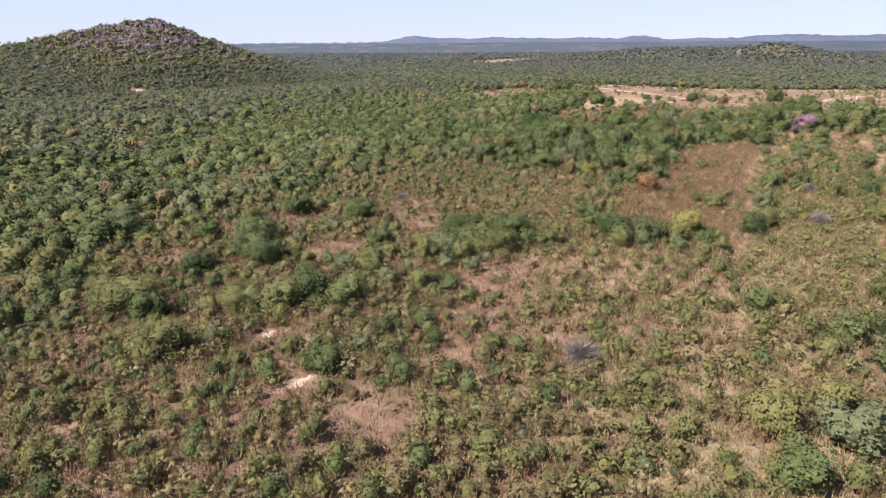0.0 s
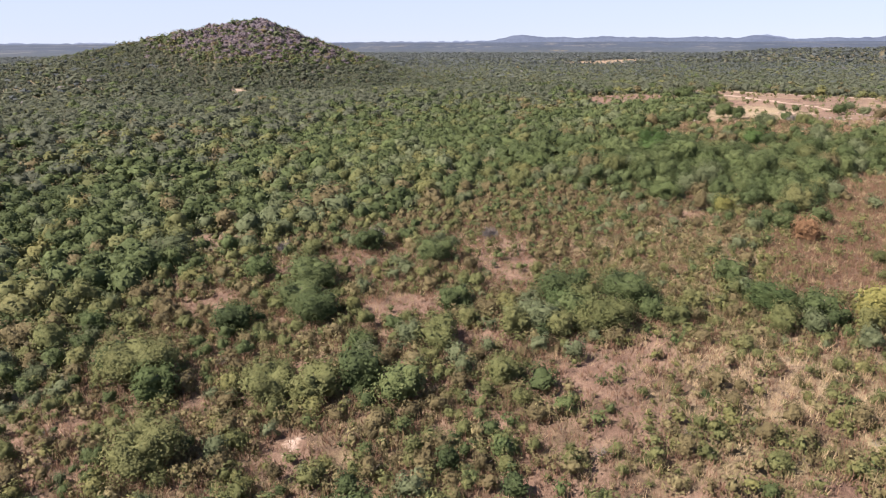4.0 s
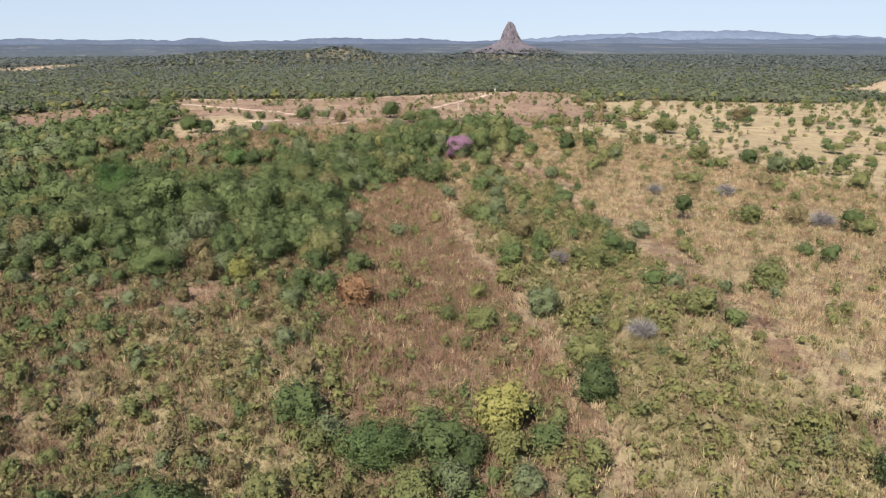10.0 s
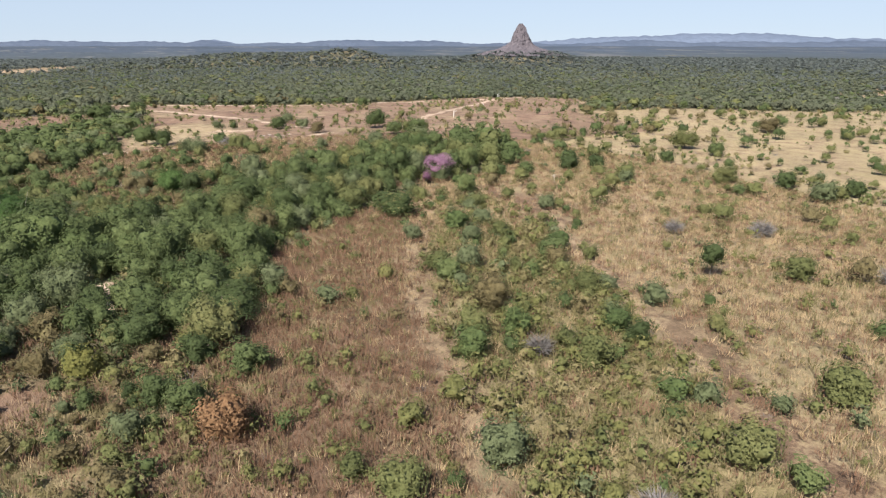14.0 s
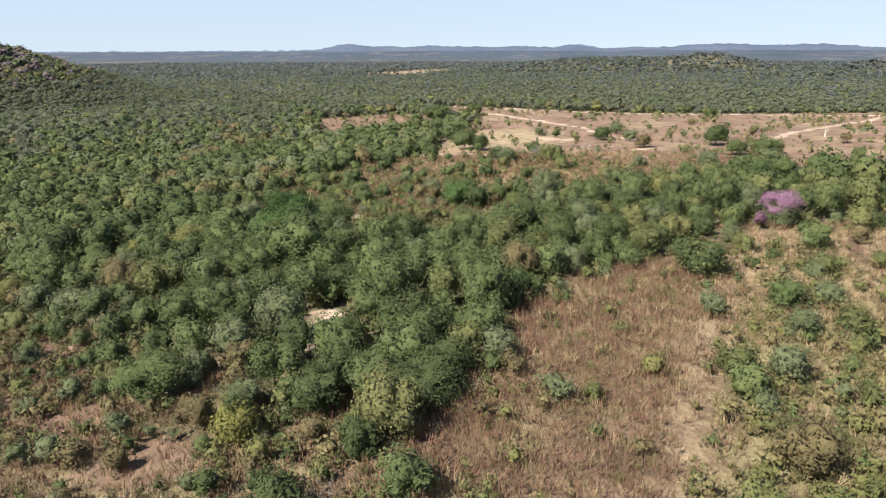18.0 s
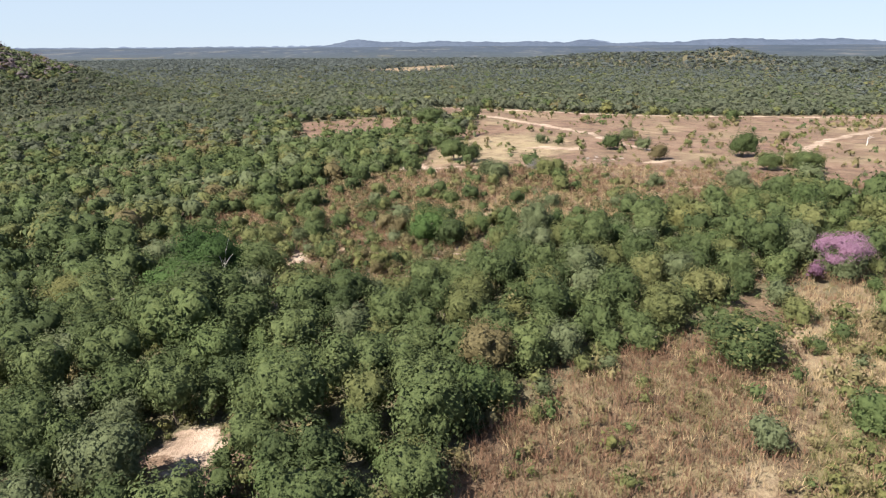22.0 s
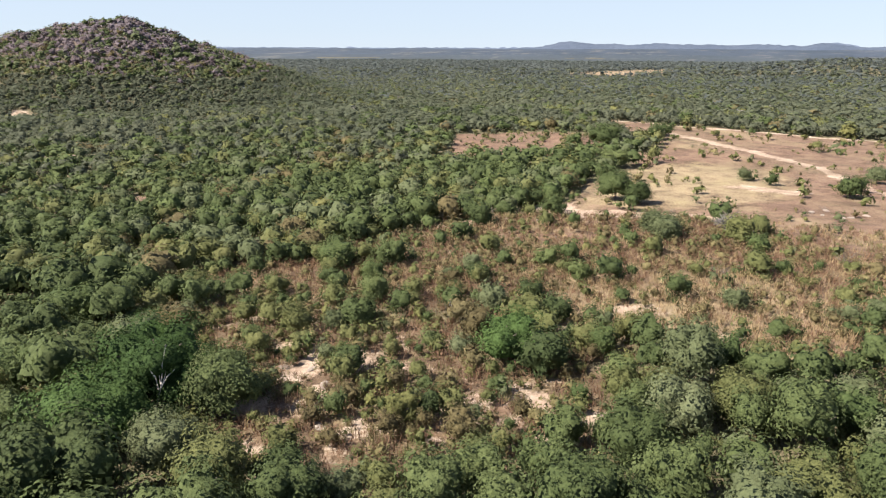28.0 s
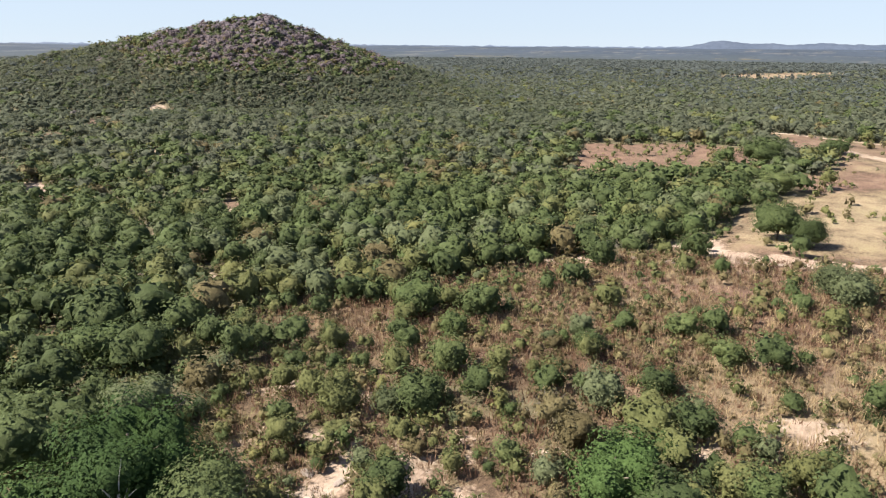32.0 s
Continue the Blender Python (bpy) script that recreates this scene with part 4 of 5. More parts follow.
PROTO = {
    "near": [proto(640, 0.062, 100 + k, 13, 3, 0.73, 0.4, 0.2, 0.0, 0.12) for k in range(10)],
    "middle": [proto(200, 0.112, 110 + k, 11, 2, 0.75, 0.4, 0.2, -0.2, 0.10) for k in range(10)],
    "mid": [proto(84, 0.185, 120 + k, 13, 2, 0.72, 0.5, 0.35, 0.0, 0.06) for k in range(10)],
    "far": [proto(13, 0.44, 140 + k, 8, 1, 0.72, 0.5, 0.6, 0.0, 0.2) for k in range(10)],
    "remote": [proto(7, 0.56, 150 + k, 6, 1, 0.76, 0.5, 0.6, 0.2, 0.2) for k in range(10)],
    "hill": [proto(26, 0.29, 130 + k, 10, 1, 0.70, 0.5, 0.8, -0.1, 0.2) for k in range(10)],
    "low": [proto(92, 0.140, 160 + k, 10, 1, 0.50, 0.7, 0.3) for k in range(8)],
    "lowly": [proto(34, 0.205, 170 + k, 8, 1, 0.62, 0.6, 0.3) for k in range(8)],
    "bare": [whole_crown(twig_cards(60, 180 + k)[:, :3]) for k in range(4)],
}
HEAP = {}


def heap(kind, level, x, y, r, h, rng):
    """Puts plants of one foliage kind on the heap for that kind's mesh."""
    if len(x) == 0:
        return
    z = height(x, y)
    pick = rng.integers(0, len(PROTO[level]), len(x))
    turn = rng.uniform(0, 6.28, len(x))
    tint = np.clip(rng.normal(0.5, 0.12 if level in ("mid", "far") else 0.16, len(x)) + 0.20 * wobble(x, y, 0.14, 3.0) + (0.30 if kind == "far" else 0.10) * wobble(x, y, 0.05, 1.0), 0, 1)
    for k, (verts, faces) in enumerate(PROTO[level]):
        s = np.flatnonzero(pick == k)
        if len(s) == 0:
            continue
        c, n = np.cos(turn[s])[:, None], np.sin(turn[s])[:, None]
        px, py, pz = verts[None, :, 0], verts[None, :, 1], verts[None, :, 2]
        rr, hh = r[s][:, None], h[s][:, None]
        deep = np.minimum(rr * 1.15, hh * 0.60)
        q = np.stack([(px * c - py * n) * rr + x[s][:, None], (px * n + py * c) * rr + y[s][:, None], pz * deep + hh - deep * 0.9 + z[s][:, None]], -1)
        f = faces[None] + (np.arange(len(s)) * len(verts))[:, None, None]
        HEAP.setdefault(kind, []).append((q.reshape(-1, 3).astype(np.float32), f.reshape(-1, 3), np.repeat(tint[s], len(verts)).astype(np.float32)))


def choose(rng, n, table):
    names = list(table)
    p = np.array([table[k] for k in names])
    return np.array(names)[rng.choice(len(names), n, p=p / p.sum())]


SORTS = {
    "dark": ("gallery_tree", "dark green leafy tree in the bush", "tree", "dark trees"), "olive": ("bush_tree", "olive-green dry-season tree in the bush", "tree", "olive trees"),
    "yellow": ("yellow_green_shrub", "yellow-green leafy shrub in the bush", "shrub", "yellow-green shrubs"),
    "bright": ("green_shrub", "fresh green leafy shrub in the bush", "shrub", "green shrubs"), "brown": ("dry_shrub", "brown half-dry shrub in the bush", "shrub", "dry shrubs"),
    "sage": ("grey_green_tree", "grey-green dry-season tree in the bush", "tree", "grey-green trees"),
}


def single_out(x, y, r, h, kind, most=290):
    """The plants nearest to the flight line, of each sort, stand as things of their own; tells which."""
    d = along_line(WAY, x, y) - 6.0 * r + np.where(behind(x, y), 500, 0)
    done = np.zeros(len(x), bool)
    for k, (name, label, category, group) in SORTS.items():
        s = np.flatnonzero(kind == k)
        for i in s[np.argsort(d[s])][:most]:
            plant(name, float(x[i]), float(y[i]), float(r[i]) * 1.05, float(h[i]), "small" if r[i] < 1.5 else "tree" if r[i] < 2.2 else "broad", k, label, category, group, seed=int(i))
            done[i] = True
    return done


def thin(x, y, r, gap=0.70):
    """Tall crowns first; a smaller one stays only where it stands clear of them."""
    keep, cells = np.zeros(len(x), bool), {}
    order = np.argsort(-r)
    xs, ys, rs = x.tolist(), y.tolist(), r.tolist()
    for i in order.tolist():
        cx, cy, a = int(xs[i] // 5), int(ys[i] // 5), rs[i]
        free = True
        for u in (cx - 1, cx, cx + 1):
            for v in (cy - 1, cy, cy + 1):
                for k in cells.get((u, v), ()):
                    if (xs[i] - xs[k]) ** 2 + (ys[i] - ys[k]) ** 2 < (gap * (a + rs[k])) ** 2:
                        free = False
                        break
                if not free:
                    break
            if not free:
                break
        if free:
            keep[i] = True
            cells.setdefault((cx, cy), []).append(i)
    return keep


# woods: close to the flight line, in the middle distance, far off
for level, spacing, lo, hi, size in (("near", 1.75, 0, 85, 1.0), ("middle", 1.85, 85, 150, 1.0), ("mid", 2.3, 150, 300, 1.1), ("hill", 2.2, 300, 720, 1.3), ("far", 3.5, 300, 720, 1.55), ("remote", 7.0, 720, 1500, 2.3)):
    x, y, d, rng = scatter(spacing, lo, hi, int(hi))
    slope = (x - HILL[0]) ** 2 + (y - HILL[1]) ** 2 < 150.0 ** 2
    if lo == 300:   # the hill carries smaller trees, close together
        pick = slope if level == "hill" else ~slope
        x, y = x[pick], y[pick]
    z = cover(x, y)
    patchy = 0.5 + 0.5 * wobble(x, y, 0.18, 0.7)
    want = 0.92 * z["wood"] * (1 - (0.55 if lo < 300 else 0.12) * (patchy > 0.74) * (1 - z["belt"])) + 0.08 * z["belt"] + np.where(y > 200, 0.22, (0.40 + 0.20 * soft(2 - x, 10)) * (1 - 0.7 * z["sunny"])) * z["mixed"] * (1 - z["open"]) + 0.06 * z["open"] * (lo > 300) + (0.07 * z["brown"] + 0.12 * z["strip"] * (y > 128) * (1 - 0.5 * z["north"])) * (lo < 300)
    want = np.maximum(want, 0.72 * z["band"]) * (np.hypot(x - PEAK[0], y - PEAK[1]) > 46)
    want *= (1 - 0.85 * np.clip(z["sand"] * 1.4 - 0.4, 0, 1)) * (1 - 0.9 * z["track"]) * (1 - 0.92 * z["glade"])
    on_hill = np.exp(-((x - HILL[0]) ** 2 + (y - HILL[1]) ** 2) / 9000.0)
    ok = (rng.random(len(x)) < want * (1 - 0.42 * z["rock"])) & free_of_things(x, y)
    x, y, belt, mixed, on_hill, patchy, closed = x[ok], y[ok], z["belt"][ok], (z["mixed"] * (1 - 0.75 * z["band"]))[ok], on_hill[ok], patchy[ok], np.clip(z["wood"][ok] * 1.6 - 0.6, 0, 1)
    n = len(x)
    big = 0.5 + 0.5 * wobble(x, y, 0.33, 2.0)
    grove = soft(inside(GROVE, x, y), 4) * (rng.random(n) < 0.75)
    stand_of = 0.5 + 0.5 * wobble(x, y, 0.13, 5.3)   # taller and lower stands
    r = size * (0.78 + 0.45 * stand_of) * (0.85 + 1.45 * rng.random(n) ** 2.0) * (1 + 0.20 * belt * big) * (1 - 0.40 * mixed) * (1 + 0.35 * grove) * np.where(lo < 300, 1 + (0.20 if level == "near" else 0.34) * closed, 1)
    if lo < 300:
        ok = thin(x, y, r, 0.74 if level == "near" else 0.60)
        x, y, r, belt, mixed, on_hill, grove = x[ok], y[ok], r[ok], belt[ok], mixed[ok], on_hill[ok], grove[ok]
        n = len(x)
    h = r ** 0.85 * (rng.uniform(1.6, 2.3, n) if level == "near" else rng.uniform(1.8, 2.15, n)) * {"mid": 0.84, "hill": 0.8}.get(level, 1) / (1 if lo < 300 else 1.0 + 0.35 * (size - 1)) * (1 + 0.25 * belt)
    kind = choose(rng, n, {"dark": 30, "olive": 40, "yellow": 3, "bright": 6, "brown": 9, "sage": 16, "grey": 3})
    sort = wobble(x, y, 0.10, 9.1) + 0.5 * wobble(x, y, 0.37, 1.9)
    swap = (rng.random(n) < np.clip(1.5 * sort, 0, 0.75)) & np.isin(kind, ("olive", "brown", "sage"))
    kind[swap] = choose(rng, int(swap.sum()), {"dark": 4, "bright": 1})
    swap = (rng.random(n) < np.clip(-1.3 * sort, 0, 0.6)) & np.isin(kind, ("dark", "bright"))
    kind[swap] = choose(rng, int(swap.sum()), {"sage": 4, "olive": 4, "brown": 1})
    swap = (rng.random(n) < np.maximum(0.50 * belt, 0.8 * grove)) & np.isin(kind, ("olive", "brown", "yellow", "sage"))
    kind[swap] = "dark"
    kind[(rng.random(n) < 0.6 * belt) & np.isin(kind, ("brown", "grey"))] = "dark"
    light = belt * soft(x - 52, 10) * soft(y - 212, 8)   # lighter, more olive leaf kinds stand in for sun on this end of the gallery wood
    swap = (rng.random(n) < 0.42 * light) & (kind == "dark")
    kind[swap] = choose(rng, int(swap.sum()), {"olive": 4, "bright": 1, "sage": 1})
    green = soft(y - 180, 30) * soft(70 - x, 30) * soft(420 - y, 60)
    swap = (rng.random(n) < 0.52 * green) & np.isin(kind, ("olive", "brown"))
    kind[swap] = choose(rng, int(swap.sum()), {"dark": 3, "bright": 1, "sage": 1})
    swap = (rng.random(n) < 0.45 * mixed) & np.isin(kind, ("dark", "bright"))
    kind[swap] = choose(rng, int(swap.sum()), {"olive": 5, "brown": 1, "yellow": 1})
    kind[(rng.random(n) < 0.34 * mixed) & np.isin(kind, ("olive", "sage"))] = "brown"
    kind[(rng.random(n) < 0.60 * mixed) & (kind == "sage")] = "olive"
    swap = (rng.random(n) < 0.55 * soft(y - 120, 10) * soft(190 - y, 10) * soft(34 - x, 6)) & np.isin(kind, ("olive", "yellow", "bright"))
    kind[swap] = choose(rng, int(swap.sum()), {"dark": 5, "sage": 3, "brown": 1})
    swap = rng.random(n) < 2.6 * on_hill - 0.75
    kind[swap] = choose(rng, int(swap.sum()), {"mauve": 9, "sage": 7, "brown": 2, "dark": 4})
    # trees farther off take the leaf colour with haze in it
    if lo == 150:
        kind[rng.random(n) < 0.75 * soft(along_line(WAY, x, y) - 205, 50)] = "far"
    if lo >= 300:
        # leaf colours with haze painted in, the bluer one with growing distance
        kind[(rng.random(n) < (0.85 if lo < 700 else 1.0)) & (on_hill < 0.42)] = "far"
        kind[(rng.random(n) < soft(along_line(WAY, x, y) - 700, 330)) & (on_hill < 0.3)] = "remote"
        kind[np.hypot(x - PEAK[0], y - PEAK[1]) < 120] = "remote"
        h = np.where(on_hill < 0.3, 0.5 * h * 0.78 + 0.5 * 2.3 * size, h)   # an even canopy
    singled = np.zeros(n, bool)
    if level == "near":
        singled = single_out(x, y, r, h, kind)
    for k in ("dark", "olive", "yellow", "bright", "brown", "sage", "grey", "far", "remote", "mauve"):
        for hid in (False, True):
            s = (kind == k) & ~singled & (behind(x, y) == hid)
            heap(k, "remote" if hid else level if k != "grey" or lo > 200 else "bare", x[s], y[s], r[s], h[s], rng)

# low shrubs in the scrub, the green strip and the fields
for spacing, lo, hi, size, level in ((1.28, 0, 70, 1.0, "low"), (1.28, 70, 130, 1.0, "lowly"), (2.0, 130, 330, 1.25, "far")):
    x, y, d, rng = scatter(spacing, lo, hi, 501 + int(lo))
    z = cover(x, y)
    patchy = 0.5 + 0.5 * wobble(x, y, 0.45, 1.7)
    want = np.maximum.reduce([(0.85 + 0.3 * soft(y - 130, 10)) * z["strip"] * (1 - 0.5 * z["north"]) * (0.4 + 0.75 * patchy), 0.85 * z["mixed"] * (0.4 + 0.8 * patchy),
                              0.30 * z["field"] * (0.25 + patchy) + 0.35 * z["field"] * soft(44 - x, 8) * soft(150 - y, 8), (0.24 if lo < 100 else 0.13) * z["sav"] * np.clip(2.2 * patchy - 0.5, 0.1, 1.5),
                              0.72 * z["brown"] * (0.30 + 0.9 * patchy), 0.20 * z["clear"] * np.clip(2.5 * patchy - 0.9, 0.08, 1.3), 0.45 * soft(inside(RED_PATCH, x, y), 3), 0.40 * z["wood"]])
    want = want * (1 if lo < 100 else 1 - z["wood"]) * (1 - 0.5 * z["lea"])
    want *= (1 - 0.62 * z["bare"]) * (1 - 0.85 * np.clip(z["sand"] * 1.4 - 0.4, 0, 1)) * (1 - 0.9 * z["track"])
    ok = (rng.random(len(x)) < want) & free_of_things(x, y)
    x, y, inwood, brown, strip, mixed = x[ok], y[ok], z["wood"][ok], z["brown"][ok], z["strip"][ok], z["mixed"][ok]
    n = len(x)
    r = (0.32 + 0.80 * rng.random(n) ** 2) * (1.05 + 0.15 * strip) * (1 + 0.25 * inwood) * size
    h = r * rng.uniform(1.4, 2.1, n)
    kind = choose(rng, n, {"dark": 4, "olive": 38, "yellow": 18, "bright": 8, "brown": 10, "sage": 6, "khaki": 20, "grey": 2})
    swap = (rng.random(n) < 0.5 * mixed * (1 - brown)) & (kind != "grey")
    kind[swap] = choose(rng, int(swap.sum()), {"khaki": 5, "brown": 2, "olive": 3, "yellow": 1})
    swap = (rng.random(n) < 0.45 * strip) & np.isin(kind, ("olive", "brown", "sage"))
    kind[swap] = choose(rng, int(swap.sum()), {"yellow": 2, "khaki": 3})
    swap = (rng.random(n) < 0.85 * brown) & (kind != "grey")
    kind[swap] = choose(rng, int(swap.sum()), {"dark": 3, "olive": 4, "brown": 7, "khaki": 2})
    kind[(rng.random(n) < 0.40 * z["sunny"][ok]) & (kind != "grey")] = "yellow"
    swap = (rng.random(n) < 0.5 * z["sunny"][ok]) & np.isin(kind, ("dark", "bright", "brown", "sage"))
    kind[swap] = "khaki"
    swap = (rng.random(n) < 0.65 * mixed * soft(y - 128, 8) * soft(200 - y, 8)) & np.isin(kind, ("yellow", "khaki"))   # the upper scrub is darker
    kind[swap] = choose(rng, int(swap.sum()), {"olive": 3, "brown": 3, "dark": 3, "sage": 1})
    for k in ("dark", "olive", "yellow", "bright", "brown", "sage", "khaki", "grey"):
        s = (kind == k) & ~behind(x, y)
        heap(k, level if k != "grey" else "bare", x[s], y[s], r[s], h[s], rng)


# savanna trees and clearing shrubs, more than a stone's throw off
x, y, d, rng = scatter(7.5, 40, 420, 502)
z = cover(x, y)
ok = (rng.random(len(x)) < 0.15 * z["sav"] * (1 + soft(x - 130, 40)) + 0.025 * z["clear"] + 0.55 * z["sav"] * soft(24 - np.abs(y - 0.55 * (x - 100) - 204), 10) * soft(x - 112, 10) * soft(205 - x, 20)) & free_of_things(x, y) & (z["track"] < 0.3)
x, y = x[ok], y[ok]
n = len(x)
r = rng.uniform(0.9, 2.4, n)
h = r * rng.uniform(1.5, 2.2, n)
kind = choose(rng, n, {"dark": 40, "olive": 40, "grey": 8, "brown": 6})
for k in ("dark", "olive", "brown", "grey"):
    s = kind == k
    heap(k, "near" if k != "grey" else "bare", x[s], y[s], r[s], h[s], rng)

# dry grass: leaning blades in tufts
def tufts(count, seed):
    rng = np.random.default_rng(seed)
    a = rng.uniform(0, 6.28, count)
    foot = np.c_[np.cos(a), np.sin(a), 0 * a] * rng.uniform(0.0, 0.7, (count, 1))
    tip = foot + np.c_[np.cos(a) * 0.15 + rng.normal(0.1, 0.16, count), np.sin(a) * 0.15 + rng.normal(0, 0.16, count), rng.uniform(0.45, 1.45, count)]
    b = rng.uniform(0, 6.28, count)
    side = np.c_[np.cos(b), np.sin(b), 0 * b] * 0.040
    return whole_crown(np.stack([foot - side, foot + side, tip], 1))


PROTO["tuft"] = [tufts(13, 300 + k) for k in range(8)]
x, y, d, rng = scatter(0.60, 0, 110, 503)
z = cover(x, y)
patchy = 0.5 + 0.5 * wobble(x, y, 0.7, 4.0)
want = np.maximum.reduce([1.05 * z["field"], 0.7 * z["sav"], 0.8 * z["brown"], 0.75 * z["strip"], 0.75 * z["mixed"], 0.5 * z["clear"]]) * np.maximum(0.45 + 0.7 * patchy, 0.9 * z["field"])
want *= (1 - 0.45 * z["bare"]) * (1 - 0.85 * np.clip(z["sand"] * 1.4 - 0.4, 0, 1))
ok = (rng.random(len(x)) < want) & ~behind(x, y)
x, y, dry, weedy = x[ok], y[ok], z["dry"][ok], z["weed"][ok] * (1 - 0.6 * z["brown"][ok]) * (1 - 0.3 * z["field"][ok])
n = len(x)
r = rng.uniform(0.6, 1.25, n)
pale = rng.random(n) < 0.08 + 0.7 * dry
green = (rng.random(n) < 1.25 * weedy - 0.12) & (rng.random(n) < 0.85)
for k, s in (("khaki", green), ("straw", pale & ~green), ("reddish", ~pale & ~green)):
    heap(k, "tuft", x[s], y[s], r[s] * 0.95, r[s] * 1.1, rng)

NAMES = {
    "far": ("far_wood", "far-off woods, haze greying their painted leaf colour", "woods"), "remote": ("remote_wood", "distant woods towards the horizon, blue-grey haze painted into their leaves", "woods"),
    "dark": ("dark_green_bush", "dense dark green trees and bushes", "bushes"), "olive": ("olive_bush", "olive-green dry-season trees and bushes", "bushes"),
    "yellow": ("yellow_green_bush", "yellow-green leafy bushes", "bushes"), "bright": ("fresh_green_bush", "fresh green bushes and small trees", "bushes"),
    "mauve": ("hill_bush", "dense grey-mauve leafless trees on the rocky hill", "bushes"), "khaki": ("olive_grass", "tufts of olive-tan half-green grass", "grass"),
    "brown": ("brown_bush", "half-dry brown bushes", "bushes"), "sage": ("grey_green_bush", "grey-green dry-season bushes", "bushes"), "grey": ("bare_bush", "leafless grey bushes", "bushes"),
    "straw": ("straw_grass", "tufts of straw-coloured dry grass", "grass"), "reddish": ("brown_grass", "tufts of red-brown dry grass", "grass"),
}
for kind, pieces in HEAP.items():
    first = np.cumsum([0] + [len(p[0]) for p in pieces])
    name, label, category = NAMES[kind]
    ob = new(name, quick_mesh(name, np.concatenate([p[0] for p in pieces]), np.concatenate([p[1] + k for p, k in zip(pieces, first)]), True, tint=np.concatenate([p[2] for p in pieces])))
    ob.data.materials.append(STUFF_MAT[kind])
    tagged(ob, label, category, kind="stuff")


# ---- rock tower and stones ----
def rock(name, seed, rough=0.25, cuts=3):
    bm = bmesh.new()
    bmesh.ops.create_icosphere(bm, subdivisions=cuts, radius=1.0)
    for v in bm.verts:
        p = v.co.copy()
        v.co += p * (rough * noise.noise(p * 1.3 + Vector((seed * 3.7, seed, 0))) + rough * 0.5 * noise.noise(p * 3.1 + Vector((0, seed * 2.1, 5))))
    me = bpy.data.meshes.new(name)
    bm.to_mesh(me)
    bm.free()
    me.materials.append(MAT["stone"])
    return me


def tower():
    """A steep rock tower on a broad foot."""
    rows, sides = 34, 48
    verts = []
    base, top = 14.0, 61.0
    steps = ((14, 70), (19, 50), (22, 38), (25, 28), (29, 21), (34, 16.5), (40, 13.5), (48, 10.5), (54, 7.4), (58, 5.0), (61, 2.2))
    for i in range(rows):
        t = i / (rows - 1)
        z = base + (top - base) * t
        r = float(np.interp(z, [h for h, _ in steps], [w for _, w in steps]))
        for k in range(sides):
            a = 2 * math.pi * k / sides
            q = Vector((math.cos(a) * 2.2, math.sin(a) * 2.2, z * 0.06))
            s = 1 + 0.22 * noise.noise(q) + 0.16 * noise.noise(q * 2.6) + 0.08 * noise.noise(q * 7)
            verts.append((PEAK[0] + math.cos(a) * r * s - 2.5 * t, PEAK[1] + math.sin(a) * r * s, z + 1.5 * noise.noise(q * 4)))
    faces = [(i * sides + k, i * sides + (k + 1) % sides, (i + 1) * sides + (k + 1) % sides, (i + 1) * sides + k) for i in range(rows - 1) for k in range(sides)]
    me = quick_mesh("rock_tower", verts + [(PEAK[0] - 2.5, PEAK[1], top + 0.5)], faces, False)
    me.materials.append(MAT["rock"])
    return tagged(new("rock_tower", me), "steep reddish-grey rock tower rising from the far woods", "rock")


tower()

rng = np.random.default_rng(77)
block = rock("boulder", 3, 0.5, 1)
bv = np.array([v.co[:] for v in block.vertices])
bf = np.array([p.vertices[:] for p in block.polygons])
n = 1500
a, d = rng.uniform(0, 6.28, n), 62 * rng.random(n) ** 0.6
x, y = HILL[0] + 4 + np.cos(a) * d, HILL[1] - 6 + np.sin(a) * d
size = rng.uniform(0.5, 2.4, n) * (1 - d / 110)
turn = rng.uniform(0, 6.28, n)
c, q = np.cos(turn)[:, None], np.sin(turn)[:, None]
v = np.stack([x[:, None] + size[:, None] * (bv[:, 0] * c - bv[:, 1] * q) * 1.3, y[:, None] + size[:, None] * (bv[:, 0] * q + bv[:, 1] * c), height(x, y)[:, None] + size[:, None] * (bv[:, 2] * 0.8 + 0.2)], -1)
stones = new("hill_boulder", quick_mesh("hill_boulder", v.reshape(-1, 3), (np.arange(n)[:, None, None] * len(bv) + bf[None]).reshape(-1, 3)))
stones.data.materials.append(MAT["hill_rock"])
tagged(stones, "reddish-grey boulders on the hilltop", "rocks", kind="stuff")

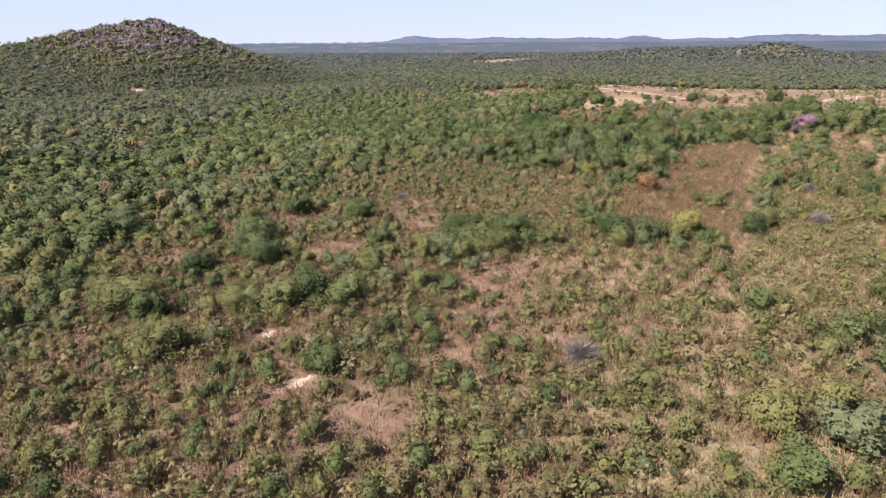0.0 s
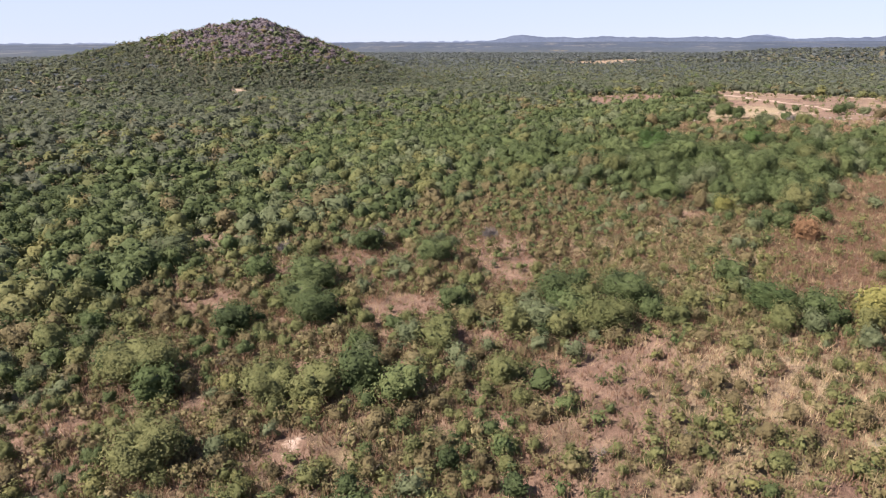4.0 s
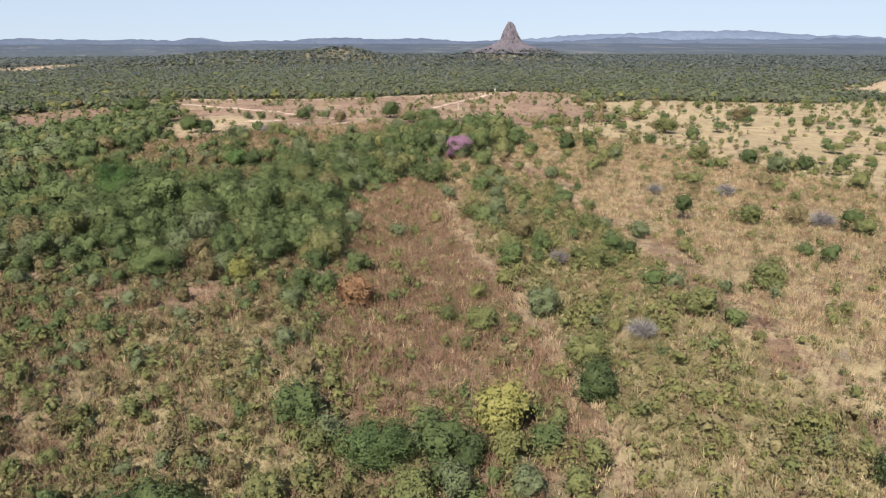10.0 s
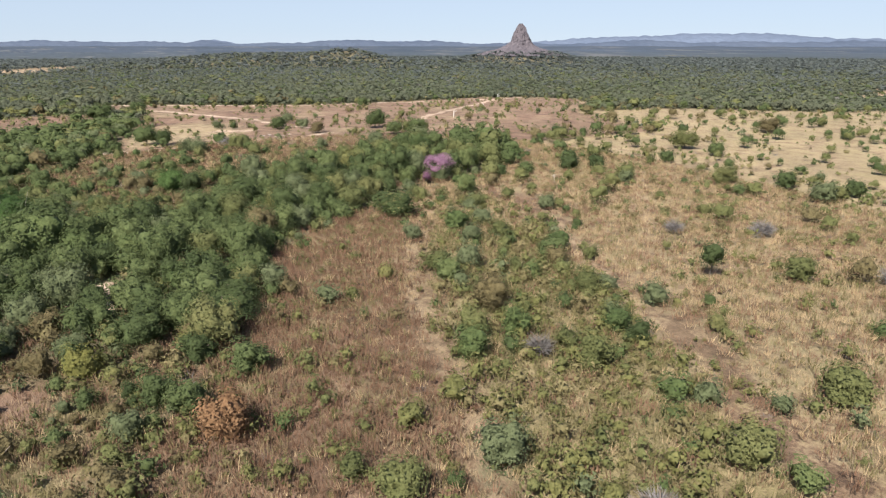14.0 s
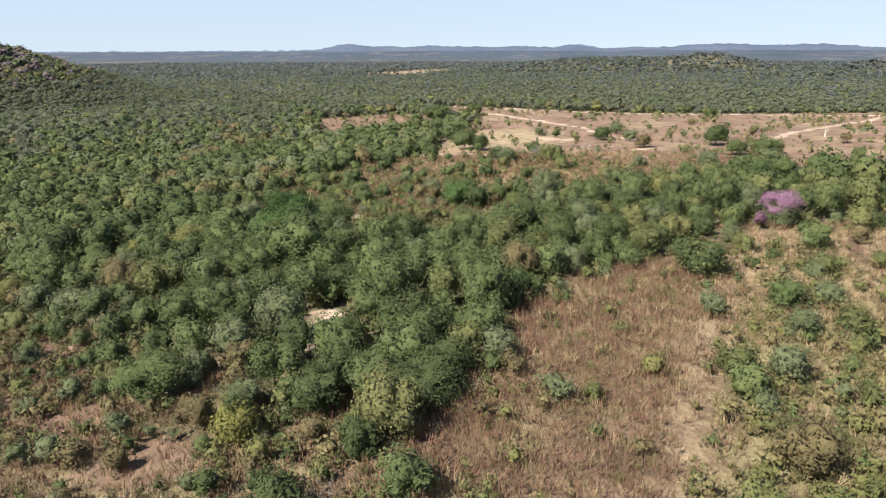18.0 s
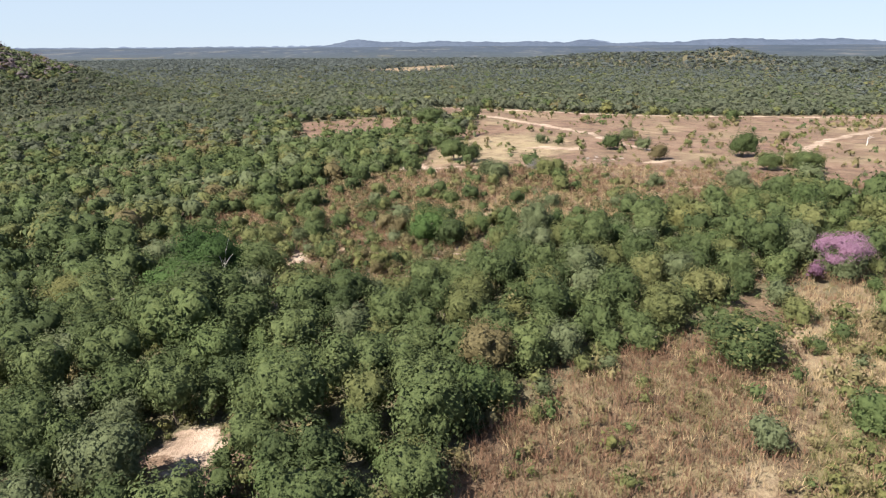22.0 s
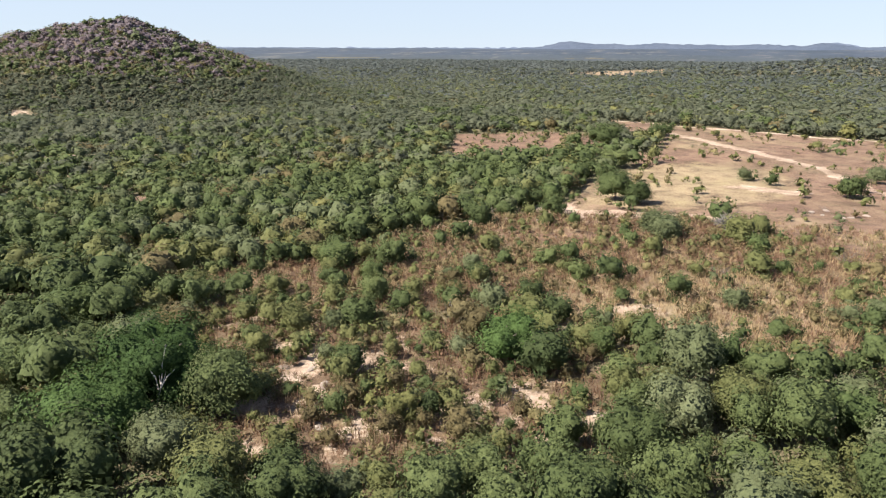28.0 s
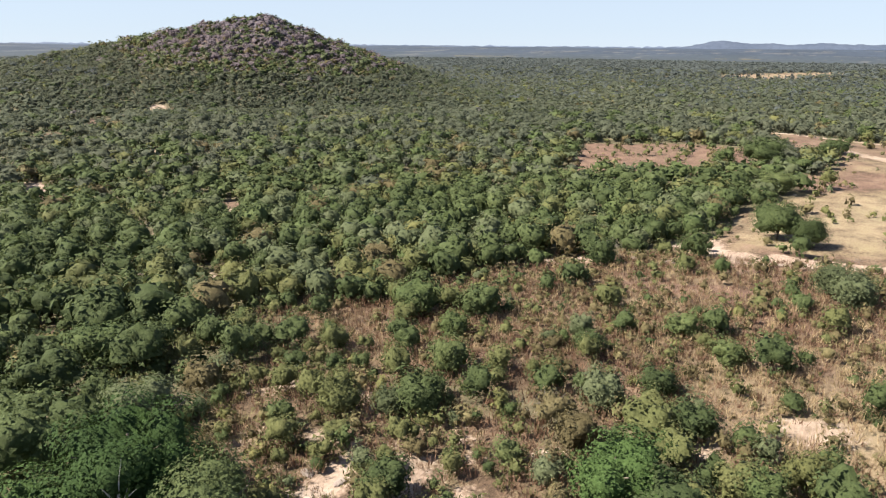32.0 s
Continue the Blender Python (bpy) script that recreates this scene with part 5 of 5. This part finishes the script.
# ---- stones, posts and dead wood ----
STONES = [rock("stone", 11 + k, 0.35, 2) for k in range(4)]
rnd = random.Random(5)
for x, y, r in ((-42, 257, 1.8), (-38, 253, 1.3), (-29, 253, 2.2), (-31, 257, 1.1), (-28, 257, 1.2), (-22, 260, 1.5), (-36, 273, 1.6), (-81, 279, 1.8), (27, 290, 1.0), (31, 290, 1.3),
                (35, 293, 1.0), (40, 293, 1.1), (41, 304, 1.2), (89, 308, 0.9), (93, 305, 1.1), (98, 308, 0.8), (92, 311, 0.8), (95, 306, 0.7), (90.5, 306.5, 0.6), (26, 227, 0.7), (32, 224, 0.9), (35, 217, 0.7),
                (7, 174, 0.9), (30, 175, 0.8), (-10, 226, 0.9), (-6, 218, 0.8), (-7, 212, 0.7), (29, 227, 0.6), (34, 220, 0.7)):
    ob = new("flat_stone", STONES[rnd.randrange(4)])
    ob.matrix_world = Matrix.LocRotScale((x, y, float(height(x, y)) + r * 0.10), Euler((0, 0, rnd.uniform(0, 6.28))), (r, r * 0.6, r * 0.28))
    tagged(ob, "pale flat stone lying in sandy earth", "stone", "flat stones")


def post(x, y, tall):
    """A square concrete post with a chamfered head."""
    bm = bmesh.new()
    bmesh.ops.create_cube(bm, size=1.0)
    for v in bm.verts:
        v.co = (v.co.x * 0.15, v.co.y * 0.15, (v.co.z + 0.5) * tall - 0.3 * (v.co.z < 0))
    bmesh.ops.bevel(bm, geom=[e for e in bm.edges if min(v.co.z for v in e.verts) > tall * 0.9], offset=0.05, segments=1, affect="EDGES")
    me = bpy.data.meshes.new("post")
    bm.to_mesh(me)
    bm.free()
    me.materials.append(MAT["post"])
    ob = new("white_post", me)
    ob.location = (x, y, float(height(x, y)))
    return tagged(ob, "white concrete post beside the sandy track", "post", "posts along the track")


for x, y, tall in ((175, 328, 2.4), (211, 360, 2.4), (250, 404, 3.6), (262, 420, 3.4)):
    post(x, y, tall)

for x, y, h in ((124, 199.5, 3.4), (94, 110.5, 1.5), (77, 190, 3.0), (42, 184.5, 2.4), (177, 331, 3.8), (21.0, 213.6, 8.6)):
    me = trunk_mesh("snag", int(x), 5, 0.026, 0.5, 0.55)
    me.materials.append(MAT["pale"])
    ob = new("dead_snag", me)
    ob.matrix_world = Matrix.LocRotScale((x, y, float(height(x, y))), Euler((0.25, 0.1, x)), (min(h * 0.55, 2.2), min(h * 0.55, 2.2), h))
    tagged(ob, "bleached bare dead tree stem", "dead tree", "dead stems")
